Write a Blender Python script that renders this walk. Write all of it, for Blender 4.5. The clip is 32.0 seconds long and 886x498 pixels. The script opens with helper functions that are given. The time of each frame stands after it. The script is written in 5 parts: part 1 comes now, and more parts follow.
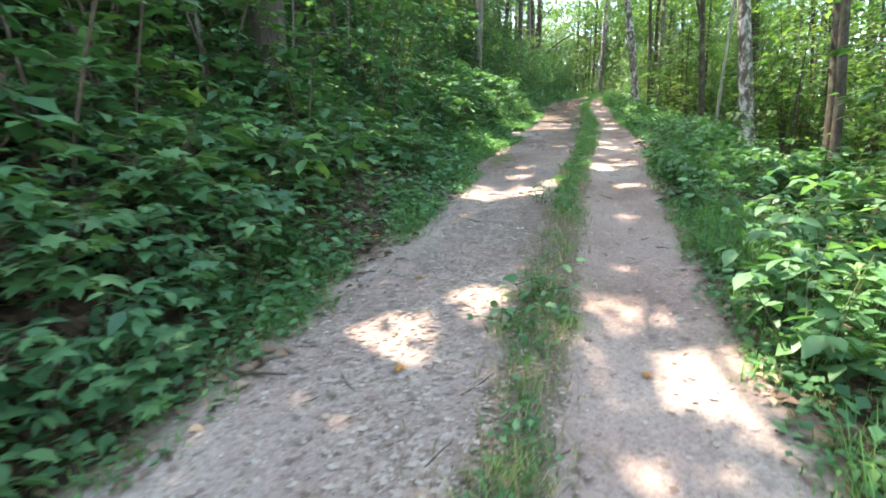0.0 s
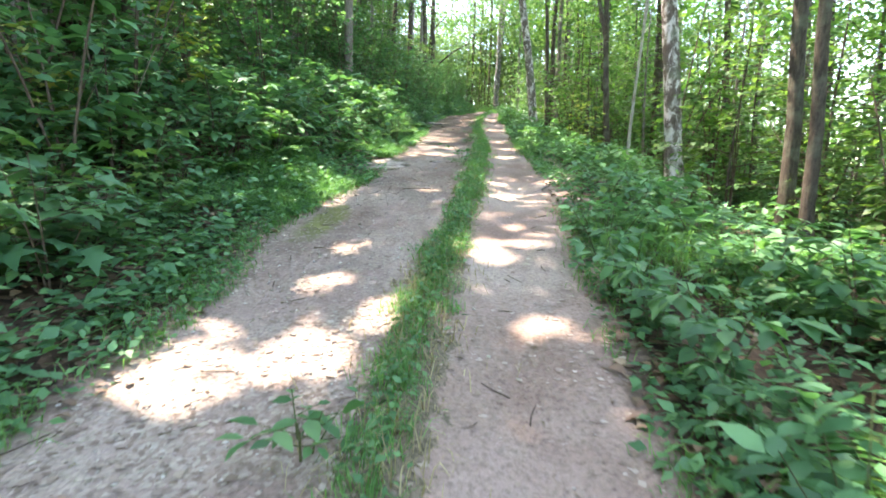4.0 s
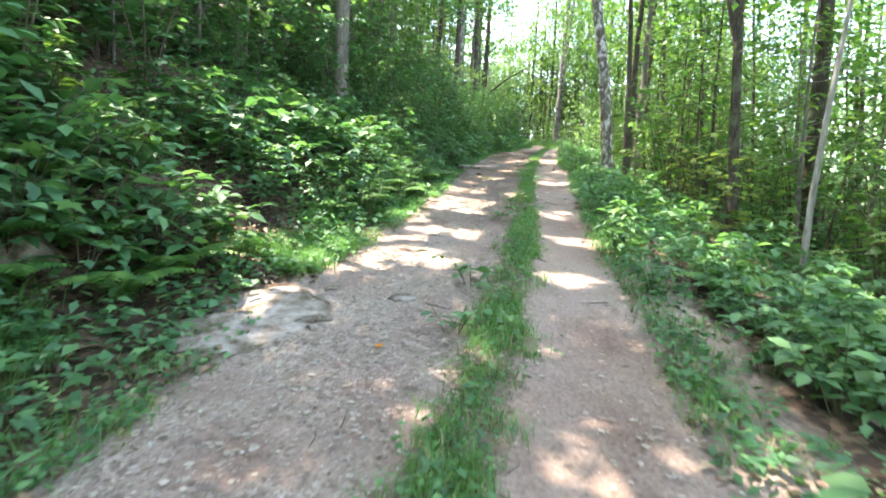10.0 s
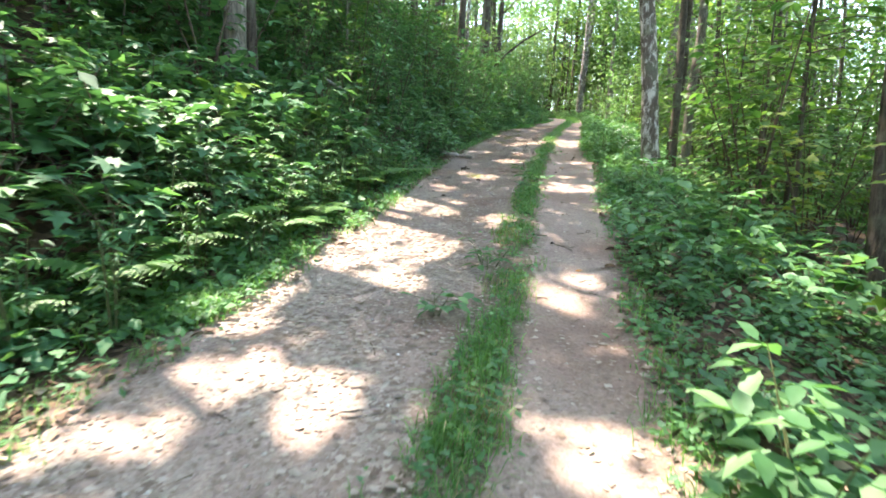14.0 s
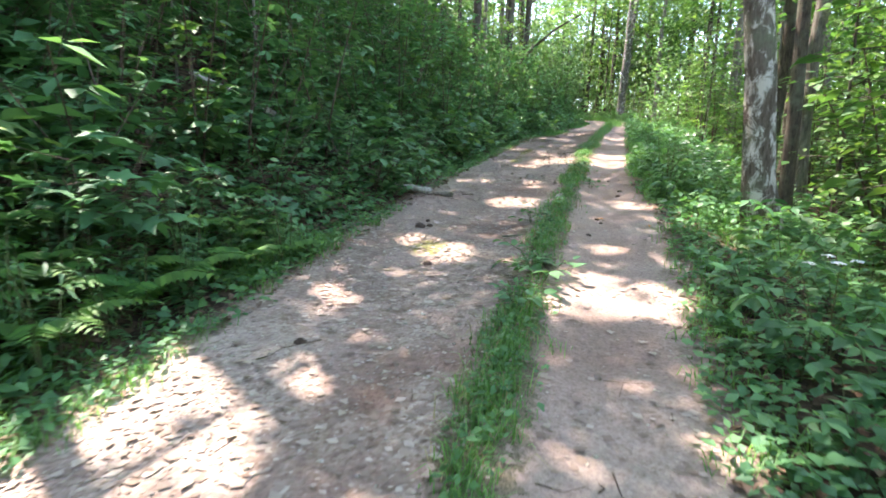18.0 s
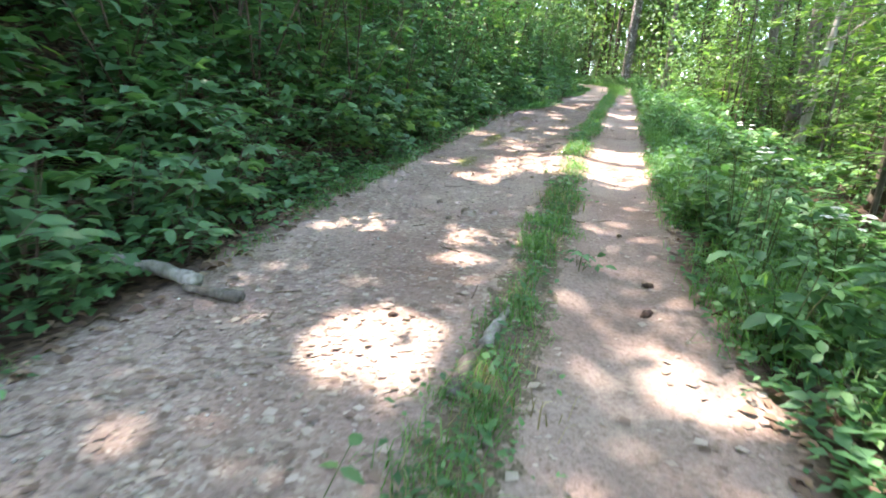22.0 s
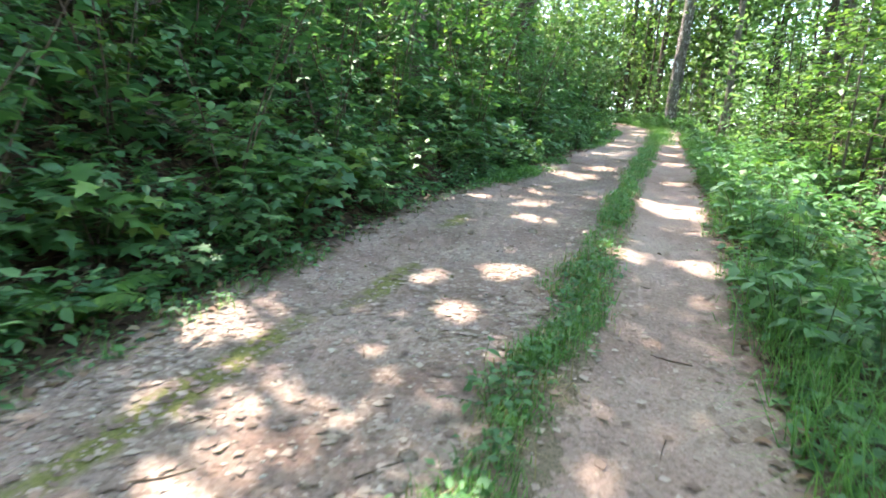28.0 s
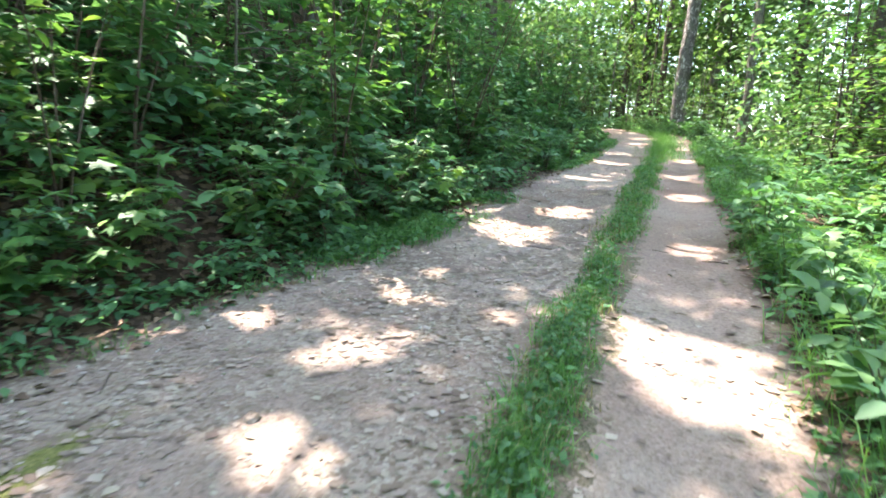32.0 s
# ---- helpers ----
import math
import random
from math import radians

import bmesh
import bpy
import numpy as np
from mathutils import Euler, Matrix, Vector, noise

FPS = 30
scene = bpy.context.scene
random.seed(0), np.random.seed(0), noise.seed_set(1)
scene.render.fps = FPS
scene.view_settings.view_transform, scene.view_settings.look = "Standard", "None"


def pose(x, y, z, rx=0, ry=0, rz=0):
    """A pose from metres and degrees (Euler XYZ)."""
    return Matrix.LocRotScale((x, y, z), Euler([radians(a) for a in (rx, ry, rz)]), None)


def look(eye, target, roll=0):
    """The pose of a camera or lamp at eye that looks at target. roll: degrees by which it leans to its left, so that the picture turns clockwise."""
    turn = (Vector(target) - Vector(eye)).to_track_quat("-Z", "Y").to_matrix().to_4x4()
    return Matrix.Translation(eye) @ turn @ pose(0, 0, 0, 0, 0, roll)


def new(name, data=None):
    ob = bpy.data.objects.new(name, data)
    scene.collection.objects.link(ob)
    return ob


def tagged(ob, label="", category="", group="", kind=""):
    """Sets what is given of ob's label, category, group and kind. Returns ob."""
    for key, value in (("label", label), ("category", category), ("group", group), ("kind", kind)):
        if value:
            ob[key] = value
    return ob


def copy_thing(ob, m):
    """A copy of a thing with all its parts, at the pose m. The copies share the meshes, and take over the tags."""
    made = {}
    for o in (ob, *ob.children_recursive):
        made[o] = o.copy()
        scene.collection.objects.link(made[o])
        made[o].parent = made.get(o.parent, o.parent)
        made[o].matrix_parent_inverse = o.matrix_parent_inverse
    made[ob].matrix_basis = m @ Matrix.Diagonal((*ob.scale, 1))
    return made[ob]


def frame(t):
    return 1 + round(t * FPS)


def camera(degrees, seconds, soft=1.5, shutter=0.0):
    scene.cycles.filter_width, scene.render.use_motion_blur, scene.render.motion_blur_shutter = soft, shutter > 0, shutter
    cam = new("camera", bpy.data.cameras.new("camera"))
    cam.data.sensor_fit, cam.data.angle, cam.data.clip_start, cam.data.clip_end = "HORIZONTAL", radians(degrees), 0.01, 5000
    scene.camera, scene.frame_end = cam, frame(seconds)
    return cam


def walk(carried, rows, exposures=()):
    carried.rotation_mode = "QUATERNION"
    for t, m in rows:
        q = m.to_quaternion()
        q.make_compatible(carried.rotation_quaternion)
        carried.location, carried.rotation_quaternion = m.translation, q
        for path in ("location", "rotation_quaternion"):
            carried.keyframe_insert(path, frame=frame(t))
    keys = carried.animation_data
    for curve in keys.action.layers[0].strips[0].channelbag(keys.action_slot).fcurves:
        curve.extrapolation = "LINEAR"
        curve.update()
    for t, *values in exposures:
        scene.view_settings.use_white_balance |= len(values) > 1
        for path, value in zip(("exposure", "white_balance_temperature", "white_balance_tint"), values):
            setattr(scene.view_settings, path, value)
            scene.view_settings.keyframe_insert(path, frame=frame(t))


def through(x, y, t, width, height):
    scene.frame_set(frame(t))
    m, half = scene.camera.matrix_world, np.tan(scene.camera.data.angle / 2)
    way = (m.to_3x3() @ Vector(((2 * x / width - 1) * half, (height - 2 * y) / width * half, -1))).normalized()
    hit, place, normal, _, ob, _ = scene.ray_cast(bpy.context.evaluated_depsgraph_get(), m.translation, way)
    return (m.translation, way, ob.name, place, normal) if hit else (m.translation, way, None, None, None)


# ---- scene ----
cam = camera(81.5, 32.0, soft=1.75, shutter=0.4)

# seconds, eye x, y, z, then yaw to the left, pitch and roll in degrees
PATH = [
    (0, -0.001, -0.000, 1.546, 16.67, -18.29, -2.80),
    (0.5, 0.053, 0.595, 1.529, 14.84, -18.73, -1.33),
    (1, 0.079, 1.164, 1.516, 16.41, -18.29, -1.36),
    (1.5, 0.108, 1.751, 1.480, 14.12, -18.29, -0.90),
    (2, 0.117, 2.306, 1.477, 14.97, -19.16, -1.36),
    (2.5, 0.095, 2.948, 1.463, 9.41, -18.34, 0.36),
    (3, 0.129, 3.561, 1.475, 7.46, -18.72, 0.11),
    (3.5, 0.137, 4.111, 1.456, 4.60, -17.07, 0.59),
    (4, 0.134, 4.668, 1.447, 5.27, -17.39, 0.20),
    (4.5, 0.126, 5.201, 1.444, 9.95, -14.70, 1.39),
    (6.5, 0.262, 7.366, 1.446, 12.28, -14.81, 1.50),
    (7, 0.216, 7.906, 1.439, 13.14, -14.50, 1.79),
    (7.5, 0.191, 8.461, 1.437, 11.96, -16.33, 1.65),
    (8, 0.178, 9.008, 1.436, 12.63, -16.23, 1.03),
    (8.5, 0.155, 9.616, 1.462, 9.72, -14.73, 1.41),
    (9, 0.184, 10.232, 1.487, 10.68, -15.46, 0.24),
    (9.5, 0.138, 10.833, 1.491, 10.65, -15.23, 0.93),
    (10, 0.170, 11.416, 1.528, 11.57, -14.10, 0.97),
    (10.5, 0.138, 12.038, 1.515, 12.32, -11.24, 1.33),
    (11, 0.155, 12.654, 1.474, 8.13, -12.60, 2.17),
    (11.5, 0.133, 13.207, 1.490, 9.06, -13.66, 1.48),
    (12, 0.114, 13.816, 1.497, 7.63, -15.96, 1.27),
    (12.5, 0.141, 14.413, 1.536, 10.90, -18.32, 0.61),
    (13, 0.163, 15.027, 1.531, 13.01, -16.73, 1.18),
    (13.5, 0.240, 15.675, 1.551, 13.62, -16.98, 0.95),
    (15.5, 0.273, 18.196, 1.484, 17.68, -17.16, 0.08),
    (16, 0.239, 18.855, 1.492, 20.44, -17.57, -1.05),
    (16.5, 0.184, 19.560, 1.489, 20.49, -16.55, -0.97),
    (17, 0.156, 20.241, 1.493, 20.69, -17.18, -2.61),
    (17.5, 0.097, 20.886, 1.476, 19.34, -15.24, -0.79),
    (18, 0.129, 21.537, 1.477, 18.14, -16.56, -0.56),
    (18.5, 0.058, 22.161, 1.468, 20.68, -17.55, -0.63),
    (19, 0.009, 22.819, 1.452, 20.16, -18.11, -0.52),
    (19.5, -0.018, 23.433, 1.473, 20.28, -20.25, -0.65),
    (20, -0.032, 24.142, 1.512, 18.56, -19.55, 0.06),
    (20.5, 0.004, 24.807, 1.541, 17.59, -17.99, -0.64),
    (21, -0.044, 25.475, 1.522, 15.67, -18.24, 0.34),
    (21.5, -0.068, 26.100, 1.516, 16.21, -20.05, 0.58),
    (22, -0.109, 26.697, 1.489, 17.37, -20.85, 1.30),
    (22.5, -0.074, 27.368, 1.484, 13.53, -20.78, 2.78),
    (23, -0.069, 28.075, 1.437, 16.82, -21.08, 1.89),
    (23.5, -0.159, 28.764, 1.451, 17.63, -20.86, 2.71),
    (24, -0.238, 29.376, 1.463, 18.80, -20.44, 2.64),
    (24.5, -0.279, 30.132, 1.445, 15.89, -17.53, 3.36),
    (26.5, -0.252, 32.793, 1.564, 22.17, -18.40, 1.77),
    (27, -0.201, 33.423, 1.542, 20.39, -18.57, 1.84),
    (27.5, -0.162, 34.079, 1.541, 21.85, -17.60, 1.27),
    (28, -0.144, 34.751, 1.511, 21.72, -17.29, 1.40),
    (28.5, -0.132, 35.390, 1.510, 23.88, -17.98, 1.41),
    (29, -0.156, 36.007, 1.482, 24.40, -18.39, 1.93),
    (29.5, -0.132, 36.616, 1.484, 25.72, -18.51, 1.06),
    (30, -0.159, 37.325, 1.452, 23.85, -16.43, 0.30),
    (30.5, -0.143, 37.929, 1.434, 22.30, -15.98, -0.11),
    (31, -0.160, 38.462, 1.398, 24.97, -15.50, -1.29),
    (31.5, -0.144, 39.045, 1.390, 22.40, -15.62, -0.48),
    (32, -0.114, 39.648, 1.397, 22.51, -16.37, 0.21),
]


# the track climbs, a little less steeply the further it goes; the rows above follow its surface
ALONG = 0.9936
STEEP, EASE = 0.142, 0.00032


def slope_at(y):
    return math.atan(STEEP - 2 * EASE * y)


def on_track(x, y, z):
    """World place of a point x beside, y along and z above the track."""
    a, w = slope_at(y), y * ALONG
    return Vector((x, w - z * math.sin(a), STEEP * w - EASE * w * w + z * math.cos(a)))


def carried_pose(x, y, z, yaw, pitch, roll):
    a, b = radians(yaw), radians(pitch)
    ahead = Vector((-math.sin(a) * math.cos(b), math.cos(a) * math.cos(b), math.sin(b)))
    local = look((0, 0, 0), ahead, roll)
    return Matrix.Translation(on_track(x, y, z)) @ Matrix.Rotation(slope_at(y), 4, "X") @ local


# how the camera's own exposure drifts on the way
LIGHTING = [(0, 0.05), (1, 0.2), (2, 0.25), (3, 0.5), (4, 0.3), (7, 0.4), (9, 0.4), (12, 0.4), (13, 0.2), (17, 0.15), (20, 0.1), (22, 0.35), (23, 0.15), (24, 0.35), (25.5, -0.2), (26.5, -0.6), (27, -0.55), (28, 0.25), (30, 0.45), (32, 0.35)]
walk(cam, [(t, carried_pose(*rest)) for t, *rest in PATH], exposures=[(t, 3.5 + stops, 7400 if t < 14 else 7050, 15 if t < 14 else 20 if t < 26 else 16) for t, stops in LIGHTING])

# ---- light: summer sun from above the bank through the crowns ----
SUN_FROM = Vector((-0.42, 0.20, 0.88)).normalized()
world = bpy.data.worlds.new("sky")
scene.world = world
world.use_nodes = True
wn = world.node_tree
wn.nodes.clear()
sky = wn.nodes.new("ShaderNodeTexSky")
sky.sky_type = "NISHITA"
sky.sun_disc = False
sky.sun_elevation = math.asin(SUN_FROM.z)
sky.sun_rotation = math.atan2(SUN_FROM.x, SUN_FROM.y)
bg = wn.nodes.new("ShaderNodeBackground")
bg.inputs["Strength"].default_value = 0.15
wo = wn.nodes.new("ShaderNodeOutputWorld")
wn.links.new(sky.outputs[0], bg.inputs[0])
wn.links.new(bg.outputs[0], wo.inputs[0])
sun = new("sun", bpy.data.lights.new("sun", "SUN"))
sun.data.energy = 2.2
sun.data.angle = radians(0.53)
sun.data.color = (1.0, 0.965, 0.92)
sun.matrix_world = look(SUN_FROM * 60, (0, 0, 0))


# ---- materials ----
def material(name):
    m = bpy.data.materials.new(name)
    m.use_nodes = True
    m.node_tree.nodes.clear()
    return m, m.node_tree.nodes, m.node_tree.links


def node(nodes, kind, **values):
    n = nodes.new(kind)
    for key, value in values.items():
        n.inputs[key].default_value = value
    return n


def ramp(nodes, links, source, stops):
    r = nodes.new("ShaderNodeValToRGB")
    while len(r.color_ramp.elements) < len(stops):
        r.color_ramp.elements.new(0.5)
    for e, (at, colour) in zip(r.color_ramp.elements, stops):
        e.position, e.color = at, (*colour, 1)
    links.new(source, r.inputs[0])
    return r


def mix_colour(nodes, links, fac, a, b, blend="MIX"):
    m = nodes.new("ShaderNodeMix")
    m.data_type, m.blend_type = "RGBA", blend
    for slot, value in ((0, fac), (6, a), (7, b)):
        if isinstance(value, (int, float)):
            m.inputs[slot].default_value = value
        elif isinstance(value, tuple):
            m.inputs[slot].default_value = (*value, 1)
        else:
            links.new(value, m.inputs[slot])
    return m.outputs[2]


def leaf_material(name, dark, mid, light, through=0.40, rough=0.52, spots=9.0):
    """Foliage: each leaf its own tint, blotches, gloss above and light let through."""
    m, n, l = material(name)
    geo = n.new("ShaderNodeNewGeometry")
    info = n.new("ShaderNodeObjectInfo")
    base = ramp(n, l, geo.outputs["Random Per Island"], [(0.0, dark), (0.5, mid), (0.93, light), (1.0, tuple(c * 1.35 for c in light))])
    tex = n.new("ShaderNodeTexCoord")
    noise_ = node(n, "ShaderNodeTexNoise", Scale=spots, Detail=3.0)
    l.new(tex.outputs["Object"], noise_.inputs["Vector"])
    hsv = n.new("ShaderNodeHueSaturation")
    shift = n.new("ShaderNodeMapRange")
    shift.inputs[3].default_value, shift.inputs[4].default_value = 0.485, 0.515
    l.new(info.outputs["Random"], shift.inputs[0])
    l.new(shift.outputs[0], hsv.inputs["Hue"])
    value = n.new("ShaderNodeMapRange")
    value.inputs[3].default_value, value.inputs[4].default_value = 0.72, 1.3
    l.new(noise_.outputs[0], value.inputs[0])
    l.new(value.outputs[0], hsv.inputs["Value"])
    l.new(base.outputs[0], hsv.inputs["Color"])
    p = node(n, "ShaderNodeBsdfPrincipled", Roughness=rough)
    p.inputs["Specular IOR Level"].default_value = 0.42
    l.new(hsv.outputs[0], p.inputs["Base Color"])
    tr = n.new("ShaderNodeBsdfTranslucent")
    l.new(mix_colour(n, l, 1.0, hsv.outputs[0], (1.38, 1.42, 0.76), "MULTIPLY"), tr.inputs[0])
    both = n.new("ShaderNodeMixShader")
    both.inputs[0].default_value = through
    l.new(p.outputs[0], both.inputs[1])
    l.new(tr.outputs[0], both.inputs[2])
    out = n.new("ShaderNodeOutputMaterial")
    l.new(both.outputs[0], out.inputs[0])
    return m


def bark_material(name, dark, light, patch=None, scale=6.0, patch_at=0.55):
    """Furrowed bark with grey-green lichen and, where given, pale patches."""
    m, n, l = material(name)
    tex = n.new("ShaderNodeTexCoord")
    stretch = n.new("ShaderNodeMapping")
    stretch.inputs["Scale"].default_value = (1, 1, 0.18)
    l.new(tex.outputs["Object"], stretch.inputs[0])
    fur = node(n, "ShaderNodeTexNoise", Scale=scale * 5, Detail=6.0, Roughness=0.7)
    l.new(stretch.outputs[0], fur.inputs["Vector"])
    col = ramp(n, l, fur.outputs[0], [(0.32, dark), (0.62, light)])
    blot = node(n, "ShaderNodeTexNoise", Scale=2.2, Detail=5.0, Roughness=0.6)
    l.new(tex.outputs["Object"], blot.inputs["Vector"])
    lich = ramp(n, l, blot.outputs[0], [(0.52, (0, 0, 0)), (0.66, (0.6, 0.6, 0.6))])
    c = mix_colour(n, l, lich.outputs[0], col.outputs[0], (0.16, 0.18, 0.12))
    if patch:
        pn = node(n, "ShaderNodeTexNoise", Scale=6.5, Detail=6.0, Roughness=0.68, Distortion=0.5)
        shift = n.new("ShaderNodeMapping")
        shift.inputs["Location"].default_value = (3.1, 1.7, 0.4)
        shift.inputs["Scale"].default_value = (1, 1, 0.55)
        l.new(tex.outputs["Object"], shift.inputs[0])
        l.new(shift.outputs[0], pn.inputs["Vector"])
        pr = ramp(n, l, pn.outputs[0], [(patch_at - 0.05, (0, 0, 0)), (patch_at + 0.05, (1, 1, 1))])
        c = mix_colour(n, l, pr.outputs[0], c, patch)
    p = node(n, "ShaderNodeBsdfPrincipled", Roughness=0.9)
    p.inputs["Specular IOR Level"].default_value = 0.2
    l.new(c, p.inputs["Base Color"])
    bump = node(n, "ShaderNodeBump", Strength=0.7, Distance=0.03)
    l.new(fur.outputs[0], bump.inputs["Height"])
    l.new(bump.outputs[0], p.inputs["Normal"])
    out = n.new("ShaderNodeOutputMaterial")
    l.new(p.outputs[0], out.inputs[0])
    return m


def plain_material(name, stops, scale=12.0, rough=0.85, island=False, bump=0.3, distance=0.01):
    """Stone, dead wood, litter: two scales of noise, and a tint for each piece."""
    m, n, l = material(name)
    tex = n.new("ShaderNodeTexCoord")
    a = node(n, "ShaderNodeTexNoise", Scale=scale, Detail=6.0, Roughness=0.65)
    l.new(tex.outputs["Object"], a.inputs["Vector"])
    if island:
        geo = n.new("ShaderNodeNewGeometry")
        add = n.new("ShaderNodeMath")
        add.operation = "MULTIPLY_ADD"
        add.inputs[1].default_value, add.inputs[2].default_value = 0.35, -0.17
        l.new(a.outputs[0], add.inputs[0])
        total = n.new("ShaderNodeMath")
        l.new(geo.outputs["Random Per Island"], total.inputs[0])
        l.new(add.outputs[0], total.inputs[1])
        source = total.outputs[0]
    else:
        source = a.outputs[0]
    c = ramp(n, l, source, stops)
    p = node(n, "ShaderNodeBsdfPrincipled", Roughness=rough)
    p.inputs["Specular IOR Level"].default_value = 0.25
    l.new(c.outputs[0], p.inputs["Base Color"])
    b = node(n, "ShaderNodeBump", Strength=bump, Distance=distance)
    l.new(a.outputs[0], b.inputs["Height"])
    l.new(b.outputs[0], p.inputs["Normal"])
    out = n.new("ShaderNodeOutputMaterial")
    l.new(p.outputs[0], out.inputs[0])
    return m


def ground_material():
    """Packed gravelly earth on the track, leaf litter beside it, thin moss; the masks come with the mesh."""
    m, n, l = material("ground")
    tex = n.new("ShaderNodeTexCoord")
    pos = tex.outputs["Object"]

    def attr(name):
        a = n.new("ShaderNodeAttribute")
        a.attribute_name = name
        return a.outputs["Fac"]

    def noise_at(scale, detail=5.0, rough=0.6):
        t = node(n, "ShaderNodeTexNoise", Scale=scale, Detail=detail, Roughness=rough)
        l.new(pos, t.inputs["Vector"])
        return t.outputs[0]

    def cells(scale, feature="F1"):
        v = node(n, "ShaderNodeTexVoronoi", Scale=scale)
        v.feature = feature
        l.new(pos, v.inputs["Vector"])
        return v

    # packed earth and small gravel
    patch = ramp(n, l, noise_at(0.55, 6.0), [(0.32, (0.180, 0.114, 0.087)), (0.5, (0.275, 0.201, 0.166)), (0.68, (0.330, 0.270, 0.223))])
    grain = ramp(n, l, noise_at(38.0, 4.0, 0.75), [(0.3, (0.55, 0.53, 0.52)), (0.5, (1, 1, 1)), (0.72, (1.3, 1.28, 1.26))])
    earth = mix_colour(n, l, 1.0, patch.outputs[0], grain.outputs[0], "MULTIPLY")
    chips = cells(44.0)
    chip_col = ramp(n, l, chips.outputs["Color"], [(0.15, (0.185, 0.133, 0.102)), (0.45, (0.285, 0.218, 0.175)), (0.8, (0.37, 0.311, 0.251)), (1.0, (0.45, 0.383, 0.302))])
    loose = ramp(n, l, noise_at(1.7, 5.0), [(0.40, (0, 0, 0)), (0.62, (0.85, 0.85, 0.85))])
    gravelly = n.new("ShaderNodeMath")
    gravelly.operation = "MULTIPLY"
    l.new(loose.outputs[0], gravelly.inputs[0])
    l.new(attr("gravel"), gravelly.inputs[1])
    track = mix_colour(n, l, gravelly.outputs[0], earth, chip_col.outputs[0])
    # leaf litter
    old = cells(17.0)
    litter = ramp(n, l, old.outputs["Color"], [(0.1, (0.025, 0.016, 0.011)), (0.45, (0.065, 0.041, 0.027)), (0.75, (0.125, 0.082, 0.053)), (1.0, (0.22, 0.155, 0.105))])
    litter_tone = ramp(n, l, noise_at(1.1), [(0.3, (0.55, 0.55, 0.55)), (0.7, (1.15, 1.15, 1.15))])
    litter_c = mix_colour(n, l, 1.0, litter.outputs[0], litter_tone.outputs[0], "MULTIPLY")

    def soft_mask(name, scale, spread):
        add = n.new("ShaderNodeMath")
        add.operation = "MULTIPLY_ADD"
        add.inputs[1].default_value = spread
        l.new(noise_at(scale, 6.0, 0.65), add.inputs[0])
        l.new(attr(name), add.inputs[2])
        return ramp(n, l, add.outputs[0], [(0.5 + spread / 2 - 0.12, (0, 0, 0)), (0.5 + spread / 2 + 0.12, (1, 1, 1))]).outputs[0]

    c = mix_colour(n, l, soft_mask("track", 4.5, 0.6), litter_c, track)
    thatch = ramp(n, l, noise_at(60.0, 3.0), [(0.35, (0.080, 0.070, 0.042)), (0.6, (0.19, 0.150, 0.105))])
    c = mix_colour(n, l, soft_mask("strip", 8.0, 1.2), c, thatch.outputs[0])
    moss = ramp(n, l, noise_at(45.0), [(0.35, (0.105, 0.112, 0.036)), (0.65, (0.205, 0.195, 0.070))])
    c = mix_colour(n, l, soft_mask("moss", 7.0, 0.7), c, moss.outputs[0])
    p = node(n, "ShaderNodeBsdfPrincipled", Roughness=0.93)
    p.inputs["Specular IOR Level"].default_value = 0.18
    l.new(c, p.inputs["Base Color"])
    h1 = n.new("ShaderNodeMath")
    h1.operation = "MULTIPLY_ADD"
    h1.inputs[1].default_value = 0.8
    l.new(chips.outputs["Distance"], h1.inputs[0])
    l.new(noise_at(26.0, 5.0, 0.7), h1.inputs[2])
    b = node(n, "ShaderNodeBump", Strength=0.6, Distance=0.010)
    l.new(h1.outputs[0], b.inputs["Height"])
    l.new(b.outputs[0], p.inputs["Normal"])
    out = n.new("ShaderNodeOutputMaterial")
    l.new(p.outputs[0], out.inputs[0])
    return m


GROUND = ground_material()
SHRUB_LEAF = leaf_material("shrub_leaf", (0.042, 0.122, 0.052), (0.072, 0.190, 0.076), (0.126, 0.262, 0.104), through=0.36, rough=0.6)
HERB_LEAF = leaf_material("herb_leaf", (0.040, 0.120, 0.047), (0.070, 0.185, 0.072), (0.126, 0.264, 0.108))
MAPLE_LEAF = leaf_material("maple_leaf", (0.045, 0.119, 0.034), (0.079, 0.181, 0.047), (0.153, 0.254, 0.066), through=0.34)
CROWN_LEAF = leaf_material("crown_leaf", (0.040, 0.106, 0.032), (0.074, 0.165, 0.046), (0.140, 0.245, 0.066), through=0.47)
# paler than the crown leaves: the sunlit, hazy distance is put into this colour
FAR_LIT_LEAF = leaf_material("far_lit_leaf", (0.056, 0.128, 0.062), (0.104, 0.198, 0.092), (0.178, 0.285, 0.138), through=0.50)
FERN_LEAF = leaf_material("fern_leaf", (0.045, 0.136, 0.034), (0.073, 0.186, 0.040), (0.119, 0.249, 0.056))
GRASS_LEAF = leaf_material("grass_leaf", (0.050, 0.150, 0.034), (0.085, 0.215, 0.050), (0.140, 0.285, 0.080), rough=0.5)
DRY_GRASS = leaf_material("dry_grass", (0.16, 0.14, 0.06), (0.26, 0.22, 0.11), (0.34, 0.30, 0.17), through=0.25, rough=0.7)
YELLOW_LEAF = leaf_material("lit_yellow_leaf", (0.10, 0.19, 0.04), (0.19, 0.26, 0.06), (0.30, 0.32, 0.08))
STEM = plain_material("green_stem", [(0.3, (0.05, 0.07, 0.025)), (0.7, (0.10, 0.11, 0.045))], 20, 0.7)
